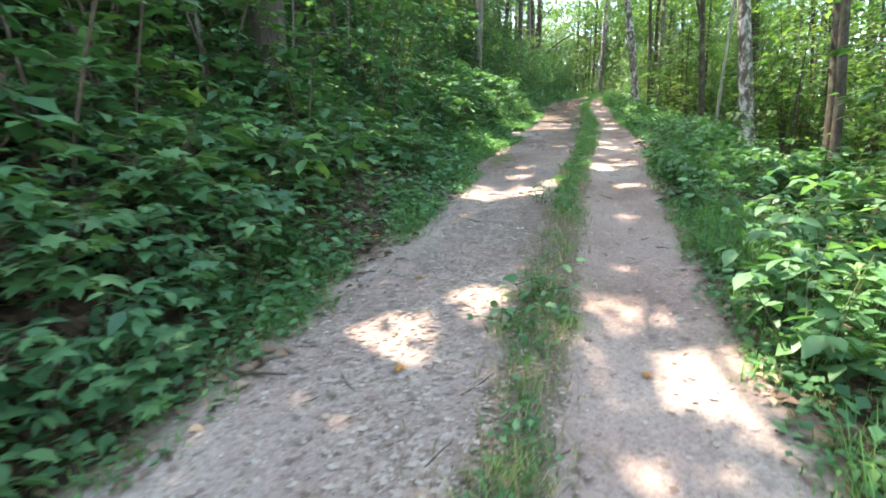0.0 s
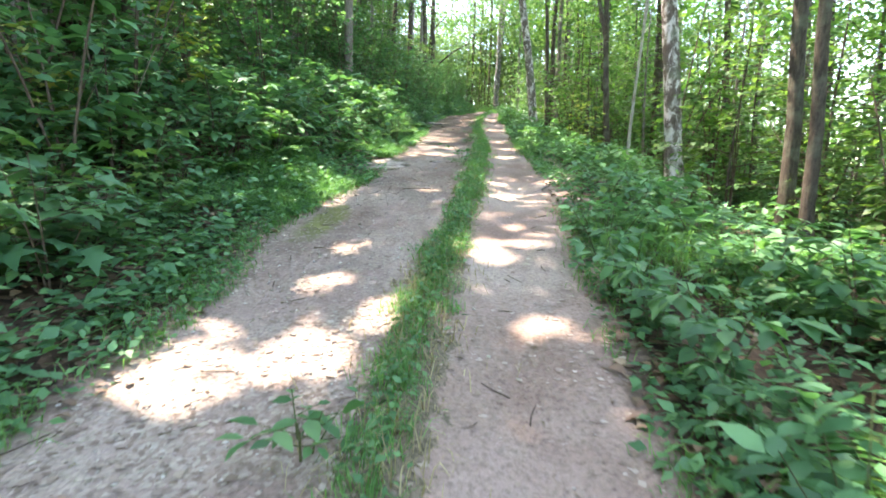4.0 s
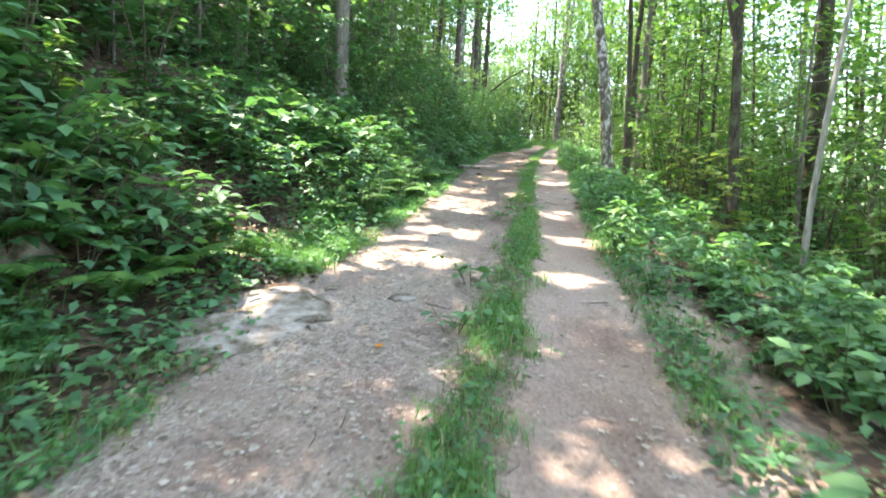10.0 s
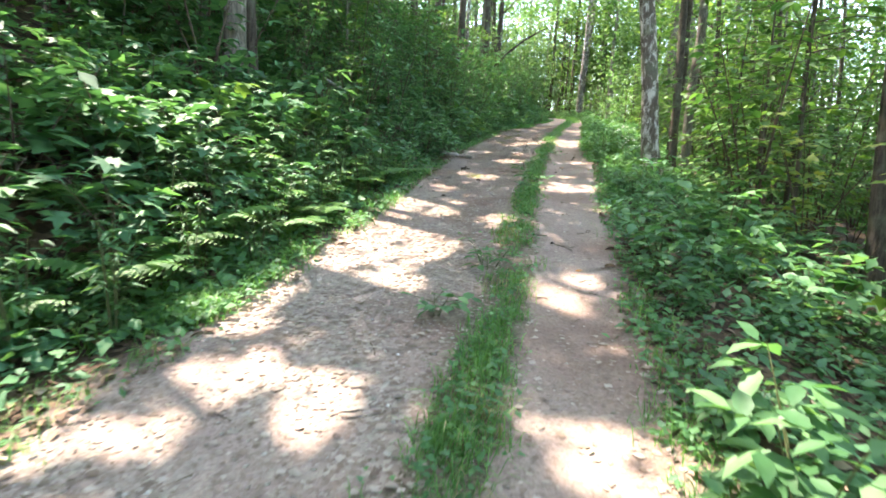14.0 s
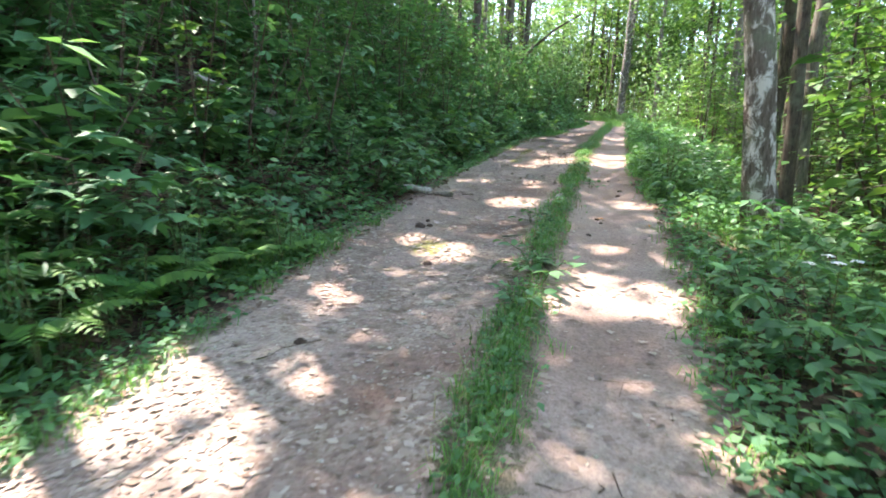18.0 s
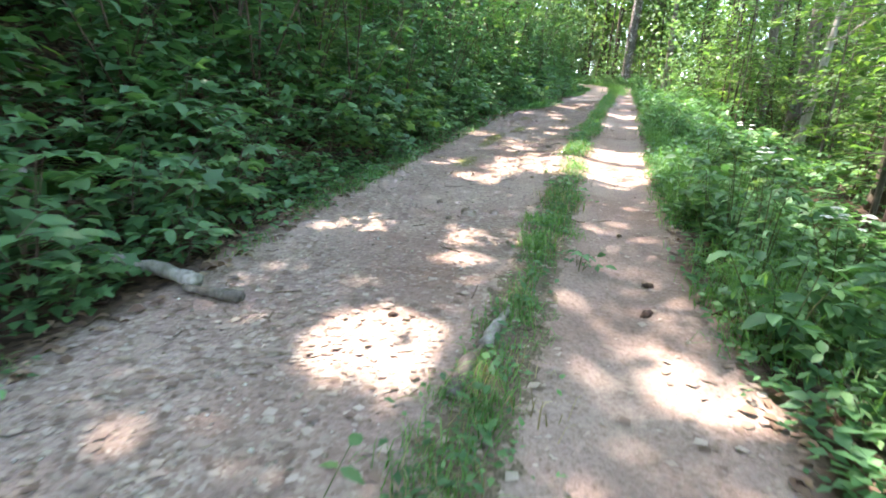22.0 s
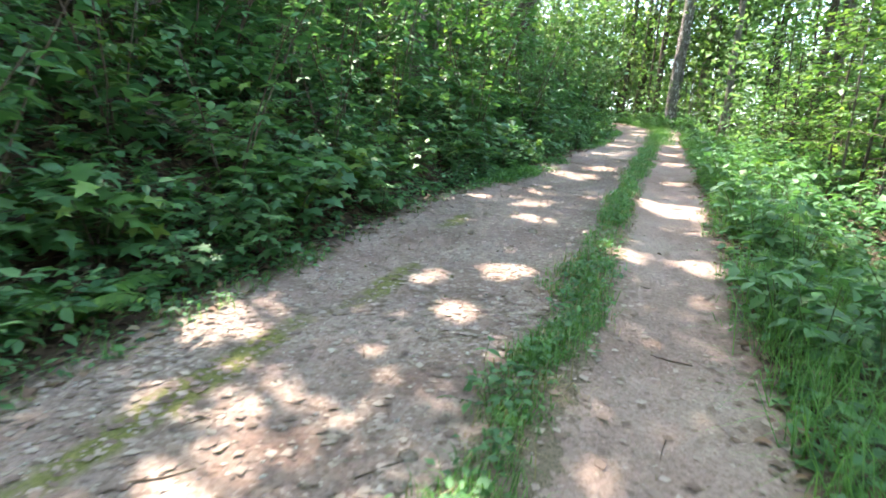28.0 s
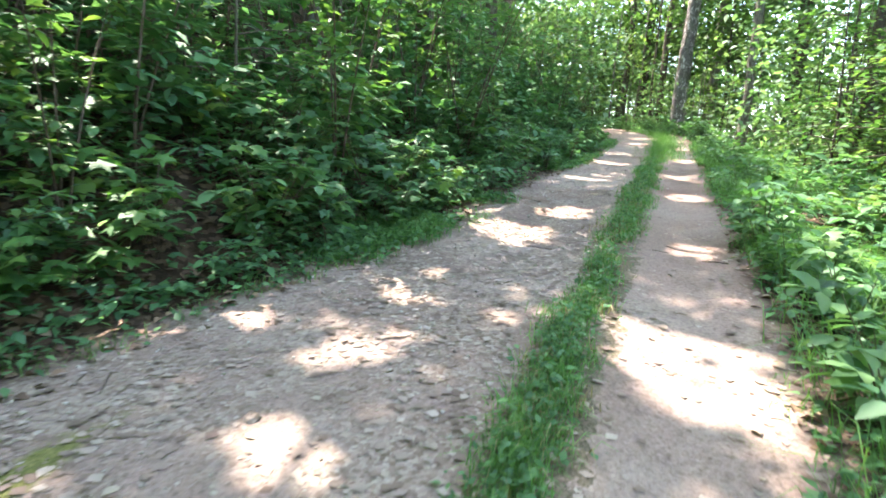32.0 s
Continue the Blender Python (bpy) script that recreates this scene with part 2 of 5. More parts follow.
TWIG = plain_material("twig", [(0.3, (0.05, 0.035, 0.025)), (0.7, (0.15, 0.11, 0.08))], 14, 0.9)
BARK_DARK = bark_material("dark_bark", (0.028, 0.021, 0.016), (0.105, 0.084, 0.064))
BARK_GREY = bark_material("grey_bark", (0.062, 0.052, 0.042), (0.195, 0.170, 0.142), (0.31, 0.28, 0.24), patch_at=0.60)
BARK_PATCHY = bark_material("patchy_pale_bark", (0.060, 0.044, 0.034), (0.165, 0.130, 0.105), (0.56, 0.51, 0.46), patch_at=0.53)
BARK_SHAGGY = bark_material("shaggy_pale_bark", (0.045, 0.036, 0.030), (0.19, 0.165, 0.145), (0.50, 0.46, 0.43), patch_at=0.57)
DEAD_WOOD = bark_material("barkless_dead_wood", (0.16, 0.14, 0.115), (0.42, 0.39, 0.35), scale=3.0)
ROCK = plain_material("pale_rock", [(0.34, (0.085, 0.085, 0.038)), (0.42, (0.15, 0.115, 0.085)), (0.52, (0.27, 0.215, 0.175)), (0.66, (0.40, 0.345, 0.30))], 5.5, 0.95, bump=1.0, distance=0.05)
FLAKE = plain_material("leaf_chip", [(0.0, (0.165, 0.114, 0.087)), (0.35, (0.240, 0.177, 0.140)), (0.7, (0.315, 0.247, 0.199)), (1.0, (0.42, 0.352, 0.284))], 25, 0.85, island=True)
PEBBLE = plain_material("pebble", [(0.0, (0.21, 0.165, 0.133)), (0.35, (0.28, 0.230, 0.186)), (0.7, (0.36, 0.316, 0.265)), (1.0, (0.50, 0.469, 0.400))], 30, 0.9, island=True)
DEAD_LEAF = plain_material("dead_leaf", [(0.0, (0.105, 0.066, 0.046)), (0.4, (0.16, 0.102, 0.070)), (0.75, (0.23, 0.15, 0.095)), (1.0, (0.34, 0.25, 0.17))], 25, 0.8, island=True)
TRODDEN_LEAF = plain_material("trodden_leaf", [(0.0, (0.17, 0.117, 0.086)), (0.4, (0.24, 0.175, 0.132)), (0.75, (0.31, 0.240, 0.181)), (1.0, (0.42, 0.357, 0.279))], 25, 0.85, island=True)
ORANGE_LEAF = plain_material("orange_leaf", [(0.3, (0.35, 0.10, 0.02)), (0.7, (0.55, 0.24, 0.03))], 30, 0.7)
CLOD = plain_material("dark_clod", [(0.3, (0.030, 0.020, 0.015)), (0.7, (0.09, 0.06, 0.045))], 40, 0.95, bump=0.8)
PETAL = plain_material("white_petal", [(0.3, (0.62, 0.62, 0.58)), (0.7, (0.80, 0.80, 0.76))], 60, 0.6)
MOSS = plain_material("moss", [(0.3, (0.06, 0.09, 0.02)), (0.7, (0.16, 0.19, 0.05))], 40, 0.95, bump=0.8)

# ---- the plan ----
rng = np.random.default_rng(7)


def along(y, *pairs):
    ys, xs = zip(*pairs)
    return np.interp(y, ys, xs)


def strip_mid(y):
    return along(y, (-20, -0.27), (8, -0.27), (12, -0.15), (18, -0.15), (20, -0.17), (26, -0.46), (35, -0.58), (38, -0.49), (42, -0.43), (48, -0.33), (54, -0.1), (60, -0.03), (64, -0.3), (67, -1.2), (70, -2.9), (74, -5.9), (80, -10.0), (90, -17.5), (110, -32))


def left_edge(y):
    return along(y, (-20, -2.1), (6, -1.88), (8, -1.92), (9.5, -2.25), (11, -2.15), (12.5, -1.93), (14, -1.95), (16, -2.12), (20, -2.08), (24, -2.4), (27, -2.65), (33, -2.95), (41, -2.95), (44, -2.5), (48, -2.15), (52, -1.75), (57, -1.6), (61, -1.9), (64, -2.5), (67, -3.6), (70, -5.2), (74, -7.9), (80, -12.0), (90, -19.4), (110, -34))


def right_edge(y):
    return along(y, (-20, 0.9), (8, 0.9), (10, 1.0), (15, 1.06), (18, 0.86), (20, 0.78), (24, 0.72), (26, 0.82), (28, 0.78), (31, 0.58), (38, 0.56), (43, 0.68), (50, 0.8), (60, 0.85), (64, 0.8), (67, 0.1), (70, -1.5), (74, -4.4), (80, -8.4), (90, -15.8), (110, -30))


def smooth_noise(x, y, scale, seed):
    """Cheap value noise on arrays, -1 to 1."""
    x, y = np.asarray(x, float) / scale, np.asarray(y, float) / scale
    i, j = np.floor(x).astype(int), np.floor(y).astype(int)
    u, v = x - i, y - j
    u, v = u * u * (3 - 2 * u), v * v * (3 - 2 * v)

    def cell(a, b):
        s = np.sin(a * 127.1 + b * 311.7 + seed * 74.7) * 43758.5453
        return 2 * (s - np.floor(s)) - 1

    return (cell(i, j) * (1 - u) + cell(i + 1, j) * u) * (1 - v) + (cell(i, j + 1) * (1 - u) + cell(i + 1, j + 1) * u) * v


def height(x, y):
    x, y = np.asarray(x, float), np.asarray(y, float)
    lft, rgt = left_edge(y) - x, x - right_edge(y)
    bank = np.clip(lft - 0.35, 0, None)
    fall = np.clip(rgt - along(y, (8, 0.3), (10, 0.75), (17, 0.75), (19, 0.3)), 0, None)
    up = 0.50 * bank + 0.10 * np.clip(bank - 0.6, 0, 1.5)
    up = np.where(up > 9, 9 + (up - 9) * 0.35, up)
    down = np.where(fall < 14, 0.30 * fall, 4.2 + 0.06 * (fall - 14))
    z = up - down
    off = np.clip(np.maximum(bank, fall), 0, 1)
    z = z + off * (0.10 * smooth_noise(x, y, 1.3, 1) + 0.22 * smooth_noise(x, y, 4.1, 2))
    mid = np.abs(x - strip_mid(y))
    z = z + 0.035 * np.exp(-(mid / 0.25) ** 2)
    z = z - 0.03 * np.exp(-((x - strip_mid(y) - 0.62) / 0.25) ** 2) - 0.02 * np.exp(-((x - strip_mid(y) + 1.0) / 0.4) ** 2)
    z = z + 0.012 * smooth_noise(x, y, 0.45, 3) + 0.006 * smooth_noise(x, y, 0.17, 4)
    far = np.clip(y, -25, 90)
    return z + STEEP * far - EASE * far ** 2


# ---- mesh tools ----
def mesh_from(name, verts, faces, material_, smooth=False):
    me = bpy.data.meshes.new(name)
    verts = np.asarray(verts, np.float32).reshape(-1, 3)
    me.vertices.add(len(verts))
    me.vertices.foreach_set("co", verts.ravel())
    if isinstance(faces, np.ndarray):
        k = faces.shape[1]
        loops, counts = faces.ravel(), np.full(len(faces), k)
    else:
        loops, counts = np.concatenate([np.asarray(f) for f in faces]), np.array([len(f) for f in faces])
    me.loops.add(len(loops))
    me.loops.foreach_set("vertex_index", loops.astype(np.int32))
    me.polygons.add(len(counts))
    me.polygons.foreach_set("loop_start", np.r_[0, np.cumsum(counts)[:-1]].astype(np.int32))
    me.update(calc_edges=True)
    me.materials.append(material_)
    if smooth:
        me.polygons.foreach_set("use_smooth", np.ones(len(counts), bool))
    me.validate()
    return me


def part(name, me, parent, label=""):
    """Links a mesh as one part under a thing or a part."""
    ob = new(name, me)
    ob.parent = parent
    if label:
        ob["label"] = label
    return ob


class Sheet:
    """Gathers many small pieces of geometry into one mesh."""

    def __init__(self):
        self.v, self.f, self.count = [], [], 0

    def add(self, verts, faces):
        self.v.append(np.asarray(verts, float).reshape(-1, 3))
        self.f.append(np.asarray(faces, int) + self.count)
        self.count += len(self.v[-1])

    def mesh(self, name, material_, smooth=False):
        f = np.concatenate(self.f)
        return mesh_from(name, np.concatenate(self.v), f, material_, smooth)


def unit(v):
    return v / np.maximum(np.linalg.norm(v, axis=-1, keepdims=True), 1e-9)


# leaf shapes, along +y from the stalk, 1 long, with a fold down the middle; triangles
OVATE = (np.array([(0, 0, 0), (-0.24, 0.28, 0.05), (-0.22, 0.62, 0.05), (0, 1, -0.10), (0.22, 0.62, 0.05), (0.24, 0.28, 0.05), (0, 0.5, 0.0)]),
         np.array([(0, 6, 1), (1, 6, 2), (2, 6, 3), (3, 6, 4), (4, 6, 5), (5, 6, 0)]))
OVAL = (np.array([(0, 0, 0), (-0.30, 0.40, 0.05), (0, 1, -0.08), (0.30, 0.40, 0.05), (0, 0.52, 0.0)]),
        np.array([(0, 4, 1), (1, 4, 2), (2, 4, 3), (3, 4, 0)]))
LANCE = (np.array([(0, 0, 0), (-0.11, 0.35, 0.03), (0, 1, -0.16), (0.11, 0.35, 0.03), (0, 0.45, 0.0)]),
         np.array([(0, 4, 1), (1, 4, 2), (2, 4, 3), (3, 4, 0)]))
LOBED = (np.array([(0, 0, 0), (-0.36, 0.10, 0.02), (-0.22, 0.30, 0.0), (-0.52, 0.55, -0.05), (-0.17, 0.60, 0.02), (0, 1.0, -0.10),
                   (0.17, 0.60, 0.02), (0.52, 0.55, -0.05), (0.22, 0.30, 0.0), (0.36, 0.10, 0.02), (0, 0.38, 0.04)]),
         np.array([(0, 10, 1), (1, 10, 2), (2, 10, 3), (3, 10, 4), (4, 10, 5), (5, 10, 6), (6, 10, 7), (7, 10, 8), (8, 10, 9), (9, 10, 0)]))
PALM = (np.array([(0, 0, 0), (-0.48, 0.42, -0.03), (-0.17, 0.52, 0.04), (0, 1, -0.10), (0.17, 0.52, 0.04), (0.48, 0.42, -0.03)]),
        np.array([(0, 2, 1), (0, 3, 2), (0, 4, 3), (0, 5, 4)]))
RHOMB = (np.array([(0, 0, 0), (-0.30, 0.45, 0.06), (0, 1, -0.06), (0.30, 0.45, 0.06)]), np.array([(0, 2, 1), (0, 3, 2)]))


def scatter_leaves(sheet, shape, at, heading, lift, size, roll):
    """Leaves with their stalk ends at `at`, pointing along heading (radians about z) and up by lift."""
    sv, sf = shape
    at, heading, lift, size, roll = (np.asarray(a, float) for a in (at, heading, lift, size, roll))
    n = len(at)
    d = np.stack([np.cos(heading) * np.cos(lift), np.sin(heading) * np.cos(lift), np.sin(lift)], -1)
    side = np.stack([np.sin(heading), -np.cos(heading), 0 * heading], -1)
    up = np.cross(side, d)
    c, s = np.cos(roll)[:, None], np.sin(roll)[:, None]
    side, up = side * c + up * s, up * c - side * s
    v = (sv[None, :, 0:1] * side[:, None] + sv[None, :, 1:2] * d[:, None] + sv[None, :, 2:3] * up[:, None]) * size[:, None, None] + at[:, None]
    f = sf[None] + (np.arange(n) * len(sv))[:, None, None]
    sheet.add(v.reshape(-1, 3), f.reshape(-1, 3))


def tube(sheet, points, radii, sides=6):
    """A tapered, bent stem through points; triangles."""
    p, r = np.asarray(points, float), np.asarray(radii, float)
    k = len(p)
    d = unit(np.gradient(p, axis=0))
    ref = np.where(np.abs(d[:, 2:3]) > 0.9, [[1.0, 0, 0]], [[0, 0, 1.0]])
    a = unit(np.cross(d, ref))
    for i in range(1, k):
        a[i] = unit((a[i - 1] - (a[i - 1] @ d[i]) * d[i])[None])[0]
    b = np.cross(d, a)
    ang = np.arange(sides) / sides * 2 * np.pi
    ring = p[:, None] + r[:, None, None] * (np.cos(ang)[None, :, None] * a[:, None] + np.sin(ang)[None, :, None] * b[:, None])
    f = []
    for i in range(k - 1):
        for j in range(sides):
            q, w = i * sides + j, i * sides + (j + 1) % sides
            f += [(q, w, w + sides), (q, w + sides, q + sides)]
    sheet.add(ring.reshape(-1, 3), f)
    return ring


# ---- the ground, one sheet to the horizon ----
def build_ground():
    def steps(*runs):
        out = [np.arange(a, b, s) for a, b, s in runs]
        return np.concatenate(out)

    xs = np.r_[-900, -300, -120, -70, steps((-45, -12, 1.5), (-12, -5, 0.5), (-5, 3, 0.11), (3, 8, 0.4), (8, 30, 1.5)), 34, 45, 70, 120, 300, 900]
    ys = np.r_[-900, -300, -100, -50, steps((-30, -3, 1.5), (-3, 52, 0.14), (52, 75, 0.5), (75, 120, 2.0)), 140, 200, 400, 900]
    X, Y = np.meshgrid(xs, ys, indexing="ij")
    Z = height(X, np.clip(Y, -20, 110))
    nx, ny = X.shape
    i, j = np.meshgrid(np.arange(nx - 1), np.arange(ny - 1), indexing="ij")
    a = (i * ny + j).ravel()
    f = np.stack([a, a + ny, a + ny + 1, a + 1], -1)
    me = mesh_from("ground", np.stack([X, Y, Z], -1).reshape(-1, 3), f, GROUND, smooth=True)
    lft, rgt, mid = X - left_edge(Y), right_edge(Y) - X, np.abs(X - strip_mid(Y))
    inside = np.minimum(lft, rgt)
    masks = {
        "track": np.clip(0.5 + (np.minimum(lft, rgt + along(Y, (8, 0.0), (10, 0.45), (17, 0.45), (19, 0.0))) + 0.05) * 1.1, 0, 1),
        "strip": np.clip(0.5 + (0.15 - mid) * 2.6, 0, 1) * (inside > 0),
        "gravel": np.clip(0.7 - (X - strip_mid(Y)) * 1.2, 0.35, 1.0),
    }
    moss = np.zeros_like(X)
    for mx, my, rx, ry in ((-1.75, 10.2, 0.22, 0.9), (-2.2, 36.2, 0.14, 1.1), (-2.0, 38.0, 0.12, 0.6), (-2.25, 40.2, 0.13, 0.5), (-1.85, 14.9, 0.2, 0.4), (-1.6, 26.2, 0.2, 0.3), (-2.1, 33.9, 0.15, 0.5)):
        moss = np.maximum(moss, 0.95 - 0.5 * np.hypot((X - mx) / rx, (Y - my) / ry))
    masks["moss"] = np.clip(moss, 0, 1)
    for name, values in masks.items():
        layer = me.attributes.new(name, "FLOAT", "POINT")
        layer.data.foreach_set("value", values.ravel().astype(np.float32))
    return tagged(new("ground", me), "gravelly two-rut forest track between leaf-littered slopes", "ground", kind="structure")


build_ground()


# ---- trees ----
def spread_crown(r, base, top, radius, count, size, leaf_shape=RHOMB):
    """Leaves in clumps through an uneven crown."""
    s = Sheet()
    clumps = max(12, count // 95)
    u = r.random(clumps)
    z = base + (top - base) * u ** 0.85
    wide = radius * np.sqrt(np.clip(1.02 - ((z - (base * 0.62 + top * 0.38)) / ((top - base) * 0.66)) ** 2, 0.06, 1))
    a, d = r.random(clumps) * 2 * np.pi, np.sqrt(r.random(clumps)) * wide * (0.75 + 0.5 * r.random(clumps))
    cen = np.stack([np.cos(a) * d, np.sin(a) * d, z], -1)
    which = r.integers(0, clumps, count)
    off = r.normal(size=(count, 3)) * [0.72, 0.72, 0.30]
    scatter_leaves(s, leaf_shape, cen[which] + off, r.random(count) * 2 * np.pi, r.normal(-0.25, 0.35, count), size * (0.65 + 0.7 * r.random(count)), r.normal(0, 0.45, count))
    return s


def build_tree(seed, tall, radius, base, wide, leaves, bark, leaf=CROWN_LEAF, fork=0.0, lean=(0.0, 0.0), leaf_size=0.22, shags=0):
    """A forest tree: flared tapered trunk, limbs and a crown of small leaves."""
    r = np.random.default_rng(seed)
    thing = new("tree")
    k = 12
    h = np.linspace(0, 1, k) ** 1.25 * tall
    wob = np.cumsum(r.normal(0, 0.035, (k, 2)), 0) * (tall / 14)
    wob -= wob[0]
    pts = np.stack([wob[:, 0] + lean[0] * h, wob[:, 1] + lean[1] * h, h - 0.25 * (h == 0)], -1)
    rad = radius * (1 - 0.72 * h / tall) * (1 + 0.55 * np.exp(-h / (radius * 1.6)))
    trunk = Sheet()
    tube(trunk, pts, rad, 12)
    if fork:
        at = int(np.searchsorted(h, fork))
        p0 = pts[at]
        side = np.array([math.cos(seed), math.sin(seed) * 0.3, 0])
        ts = np.linspace(0, 1, 7)[:, None]
        q = p0 + side * (ts ** 0.8) * tall * 0.13 + np.array([0, 0, 1]) * ts * (tall - fork) * 0.95
        tube(trunk, q, rad[at] * (0.8 - 0.6 * ts[:, 0]), 10)
    for _ in range(shags):
        a, z = r.random() * 6.283, 0.8 + r.random() * 6
        at = min(int(np.searchsorted(h, z)), k - 1)
        c = pts[at] * [1, 1, 0] + [0, 0, z]
        out = np.array([math.cos(a), math.sin(a), 0])
        tan = np.array([-math.sin(a), math.cos(a), 0])
        w, l0, rr = 0.05 + 0.05 * r.random(), 0.25 + 0.4 * r.random(), rad[at] * 1.02
        v = [c + out * rr - tan * w, c + out * rr + tan * w, c + out * (rr + 0.05) + tan * w * 0.7 - [0, 0, l0], c + out * (rr + 0.06) - tan * w * 0.6 - [0, 0, l0 * 0.9]]
        trunk.add(v, [(0, 1, 2), (0, 2, 3)])
    part("trunk", trunk.mesh("trunk", bark, True), thing)
    for _ in range(4):
        z = base + (tall * 0.8 - base) * r.random()
        at = min(int(np.searchsorted(h, z)), k - 1)
        a = r.random() * 6.283
        ts = np.linspace(0, 1, 6)[:, None]
        q = pts[at] + np.array([math.cos(a), math.sin(a), 0]) * ts * wide * 0.85 + np.array([0, 0, 1]) * ts ** 1.3 * wide * 0.55 + r.normal(0, 0.06, (6, 3)) * ts
        limb = Sheet()
        tube(limb, q, rad[at] * 0.42 * (1 - 0.85 * ts[:, 0]), 6)
        part("limb", limb.mesh("limb", bark, True), thing)
    if leaves:
        s = spread_crown(r, base, tall * 1.06, wide, int(leaves * 3.0), leaf_size)
        crown = part("crown", s.mesh("crown", leaf), thing)
        crown.location = (pts[-1][0] * 0.6, pts[-1][1] * 0.6, 0)
    return thing


def put(thing, x, y, turn=0.0, size=1.0, sink=0.0, tilt=(0.0, 0.0)):
    z = float(height(x, y)) - sink
    return pose(x, y, z, tilt[0], tilt[1]) @ pose(0, 0, 0, 0, 0, turn) @ Matrix.Diagonal((size, size, size, 1))


def tree_tags(ob, label):
    return tagged(ob, label, "tree", group="forest trees")


MODELS = [
    (build_tree(11, 17, 0.17, 4.6, 4.0, 1296, BARK_DARK), "tall dark-barked forest tree with a leafy crown"),
    (build_tree(12, 19, 0.19, 5.6, 4.5, 1468, BARK_GREY), "tall grey-barked forest tree with a high crown"),
    (build_tree(13, 14, 0.11, 4.0, 3.2, 950, BARK_DARK), "slender dark forest tree with a leafy crown"),
    (build_tree(14, 16, 0.14, 4.2, 3.8, 1123, BARK_GREY, fork=5.0), "forked grey-barked forest tree with a leafy crown"),
    (build_tree(15, 11, 0.07, 2.6, 2.5, 691, BARK_DARK, lean=(-0.03, 0.03)), "thin leaning young tree with a sparse crown"),
    (build_tree(16, 10, 0.055, 2.0, 2.4, 691, BARK_GREY), "thin grey pole tree with a sparse crown"),
]
used = set()


def plant_model(k, x, y, turn, size=1.0):
    ob, label = MODELS[k]
    m = put(ob, x, y, turn, size, 0.05, (0.0, -4.0 if x > 0 else 1.5))
    if k not in used:
        used.add(k)
        ob.matrix_basis = m
        return tree_tags(ob, label)
    ob_copy = copy_thing(ob, m @ Matrix.Diagonal(tuple(1 / s for s in ob.scale) + (1,)))
    return ob_copy


# trees that the walk passes, each at its own place
named = []


def plant_one(tree, x, y, label, turn=0.0):
    tree.matrix_basis = put(tree, x, y, turn, 1.0, 0.05)
    named.append((x, y))
    return tree_tags(tree, label)


plant_one(build_tree(21, 18, 0.19, 8.0, 3.8, 1370, BARK_PATCHY, lean=(-0.106, -0.006)), 4.23, 16.05, "straight tree with patchy pale and brown bark beside the track")
plant_one(build_tree(22, 19, 0.20, 8.0, 4.2, 1370, BARK_PATCHY, fork=7.0, lean=(-0.16, 0.0)), 2.19, 29.0, "tree with blotchy grey and white bark at the verge")
plant_one(build_tree(23, 15, 0.11, 7.0, 3.0, 948, BARK_DARK, lean=(-0.06, 0.0)), 2.82, 30.7, "slender dark tree standing close to a pale one")
plant_one(build_tree(24, 24, 0.34, 9.0, 5.6, 3400, BARK_SHAGGY, fork=3.4, lean=(0.012, 0.0), shags=110, leaf_size=0.30), 0.6, 69.3, "big shaggy pale-barked forked tree where the track bends")
plant_one(build_tree(25, 19, 0.24, 7.0, 4.5, 1581, BARK_DARK), -4.52, 6.7, "thick dark-barked tree on the bank")
plant_one(build_tree(26, 16, 0.10, 7.0, 3.5, 1159, BARK_DARK, lean=(-0.07, 0.0)), 4.86, 12.5, "dark-barked tree, one of a close pair")
plant_one(build_tree(27, 17, 0.13, 7.0, 3.5, 1159, BARK_DARK, lean=(-0.05, 0.0)), 5.18, 13.8, "thick dark-barked tree, one of a close pair")
plant_one(build_tree(28, 15, 0.12, 5.0, 3.8, 1159, BARK_DARK, fork=3.0, lean=(-0.08, 0.0)), 4.36, 24.0, "grey-barked tree forking low down")
plant_one(build_tree(29, 18, 0.20, 6.0, 4.0, 1370, BARK_DARK, lean=(-0.045, 0.0)), 6.4, 25.1, "thick dark tree below the track")
plant_one(build_tree(30, 7, 0.055, 3.0, 1.2, 0, DEAD_WOOD, fork=2.3, lean=(0.06, 0.0)), 4.0, 19.8, "bare white dead forked sapling")
plant_one(build_tree(31, 18, 0.18, 7.0, 4.0, 1370, BARK_GREY), -5.2, 23.7, "grey-barked tree on the bank")
plant_one(build_tree(32, 16, 0.14, 6.0, 3.2, 1054, BARK_DARK, lean=(0.02, 0.03)), 3.2, 33.5, "dark straight tree at the foot of the verge")
plant_one(build_tree(33, 15, 0.14, 6.0, 3.2, 1054, BARK_GREY), 3.4, 32.2, "grey tree beside a dark one")
plant_one(build_tree(34, 6, 0.16, 3.0, 1.5, 0, DEAD_WOOD, lean=(0.10, 0.05)), 5.3, 44.8, "broken pale dead trunk, barkless and leaning")
plant_one(build_tree(35, 18, 0.18, 7.0, 3.8, 1264, BARK_GREY), 2.75, 63.0, "grey tree among bright brush")
plant_one(build_tree(36, 17, 0.19, 7.0, 3.8, 1264, BARK_DARK), 5.2, 58.0, "dark-barked tree, one of a close pair")
plant_one(build_tree(37, 16, 0.14, 7.0, 3.5, 1054, BARK_DARK), 5.9, 58.6, "slender dark tree, one of a close pair")
plant_one(build_tree(38, 16, 0.12, 7.0, 3.2, 1054, BARK_SHAGGY), -6.5, 47.9, "pale slim tree up on the bank")
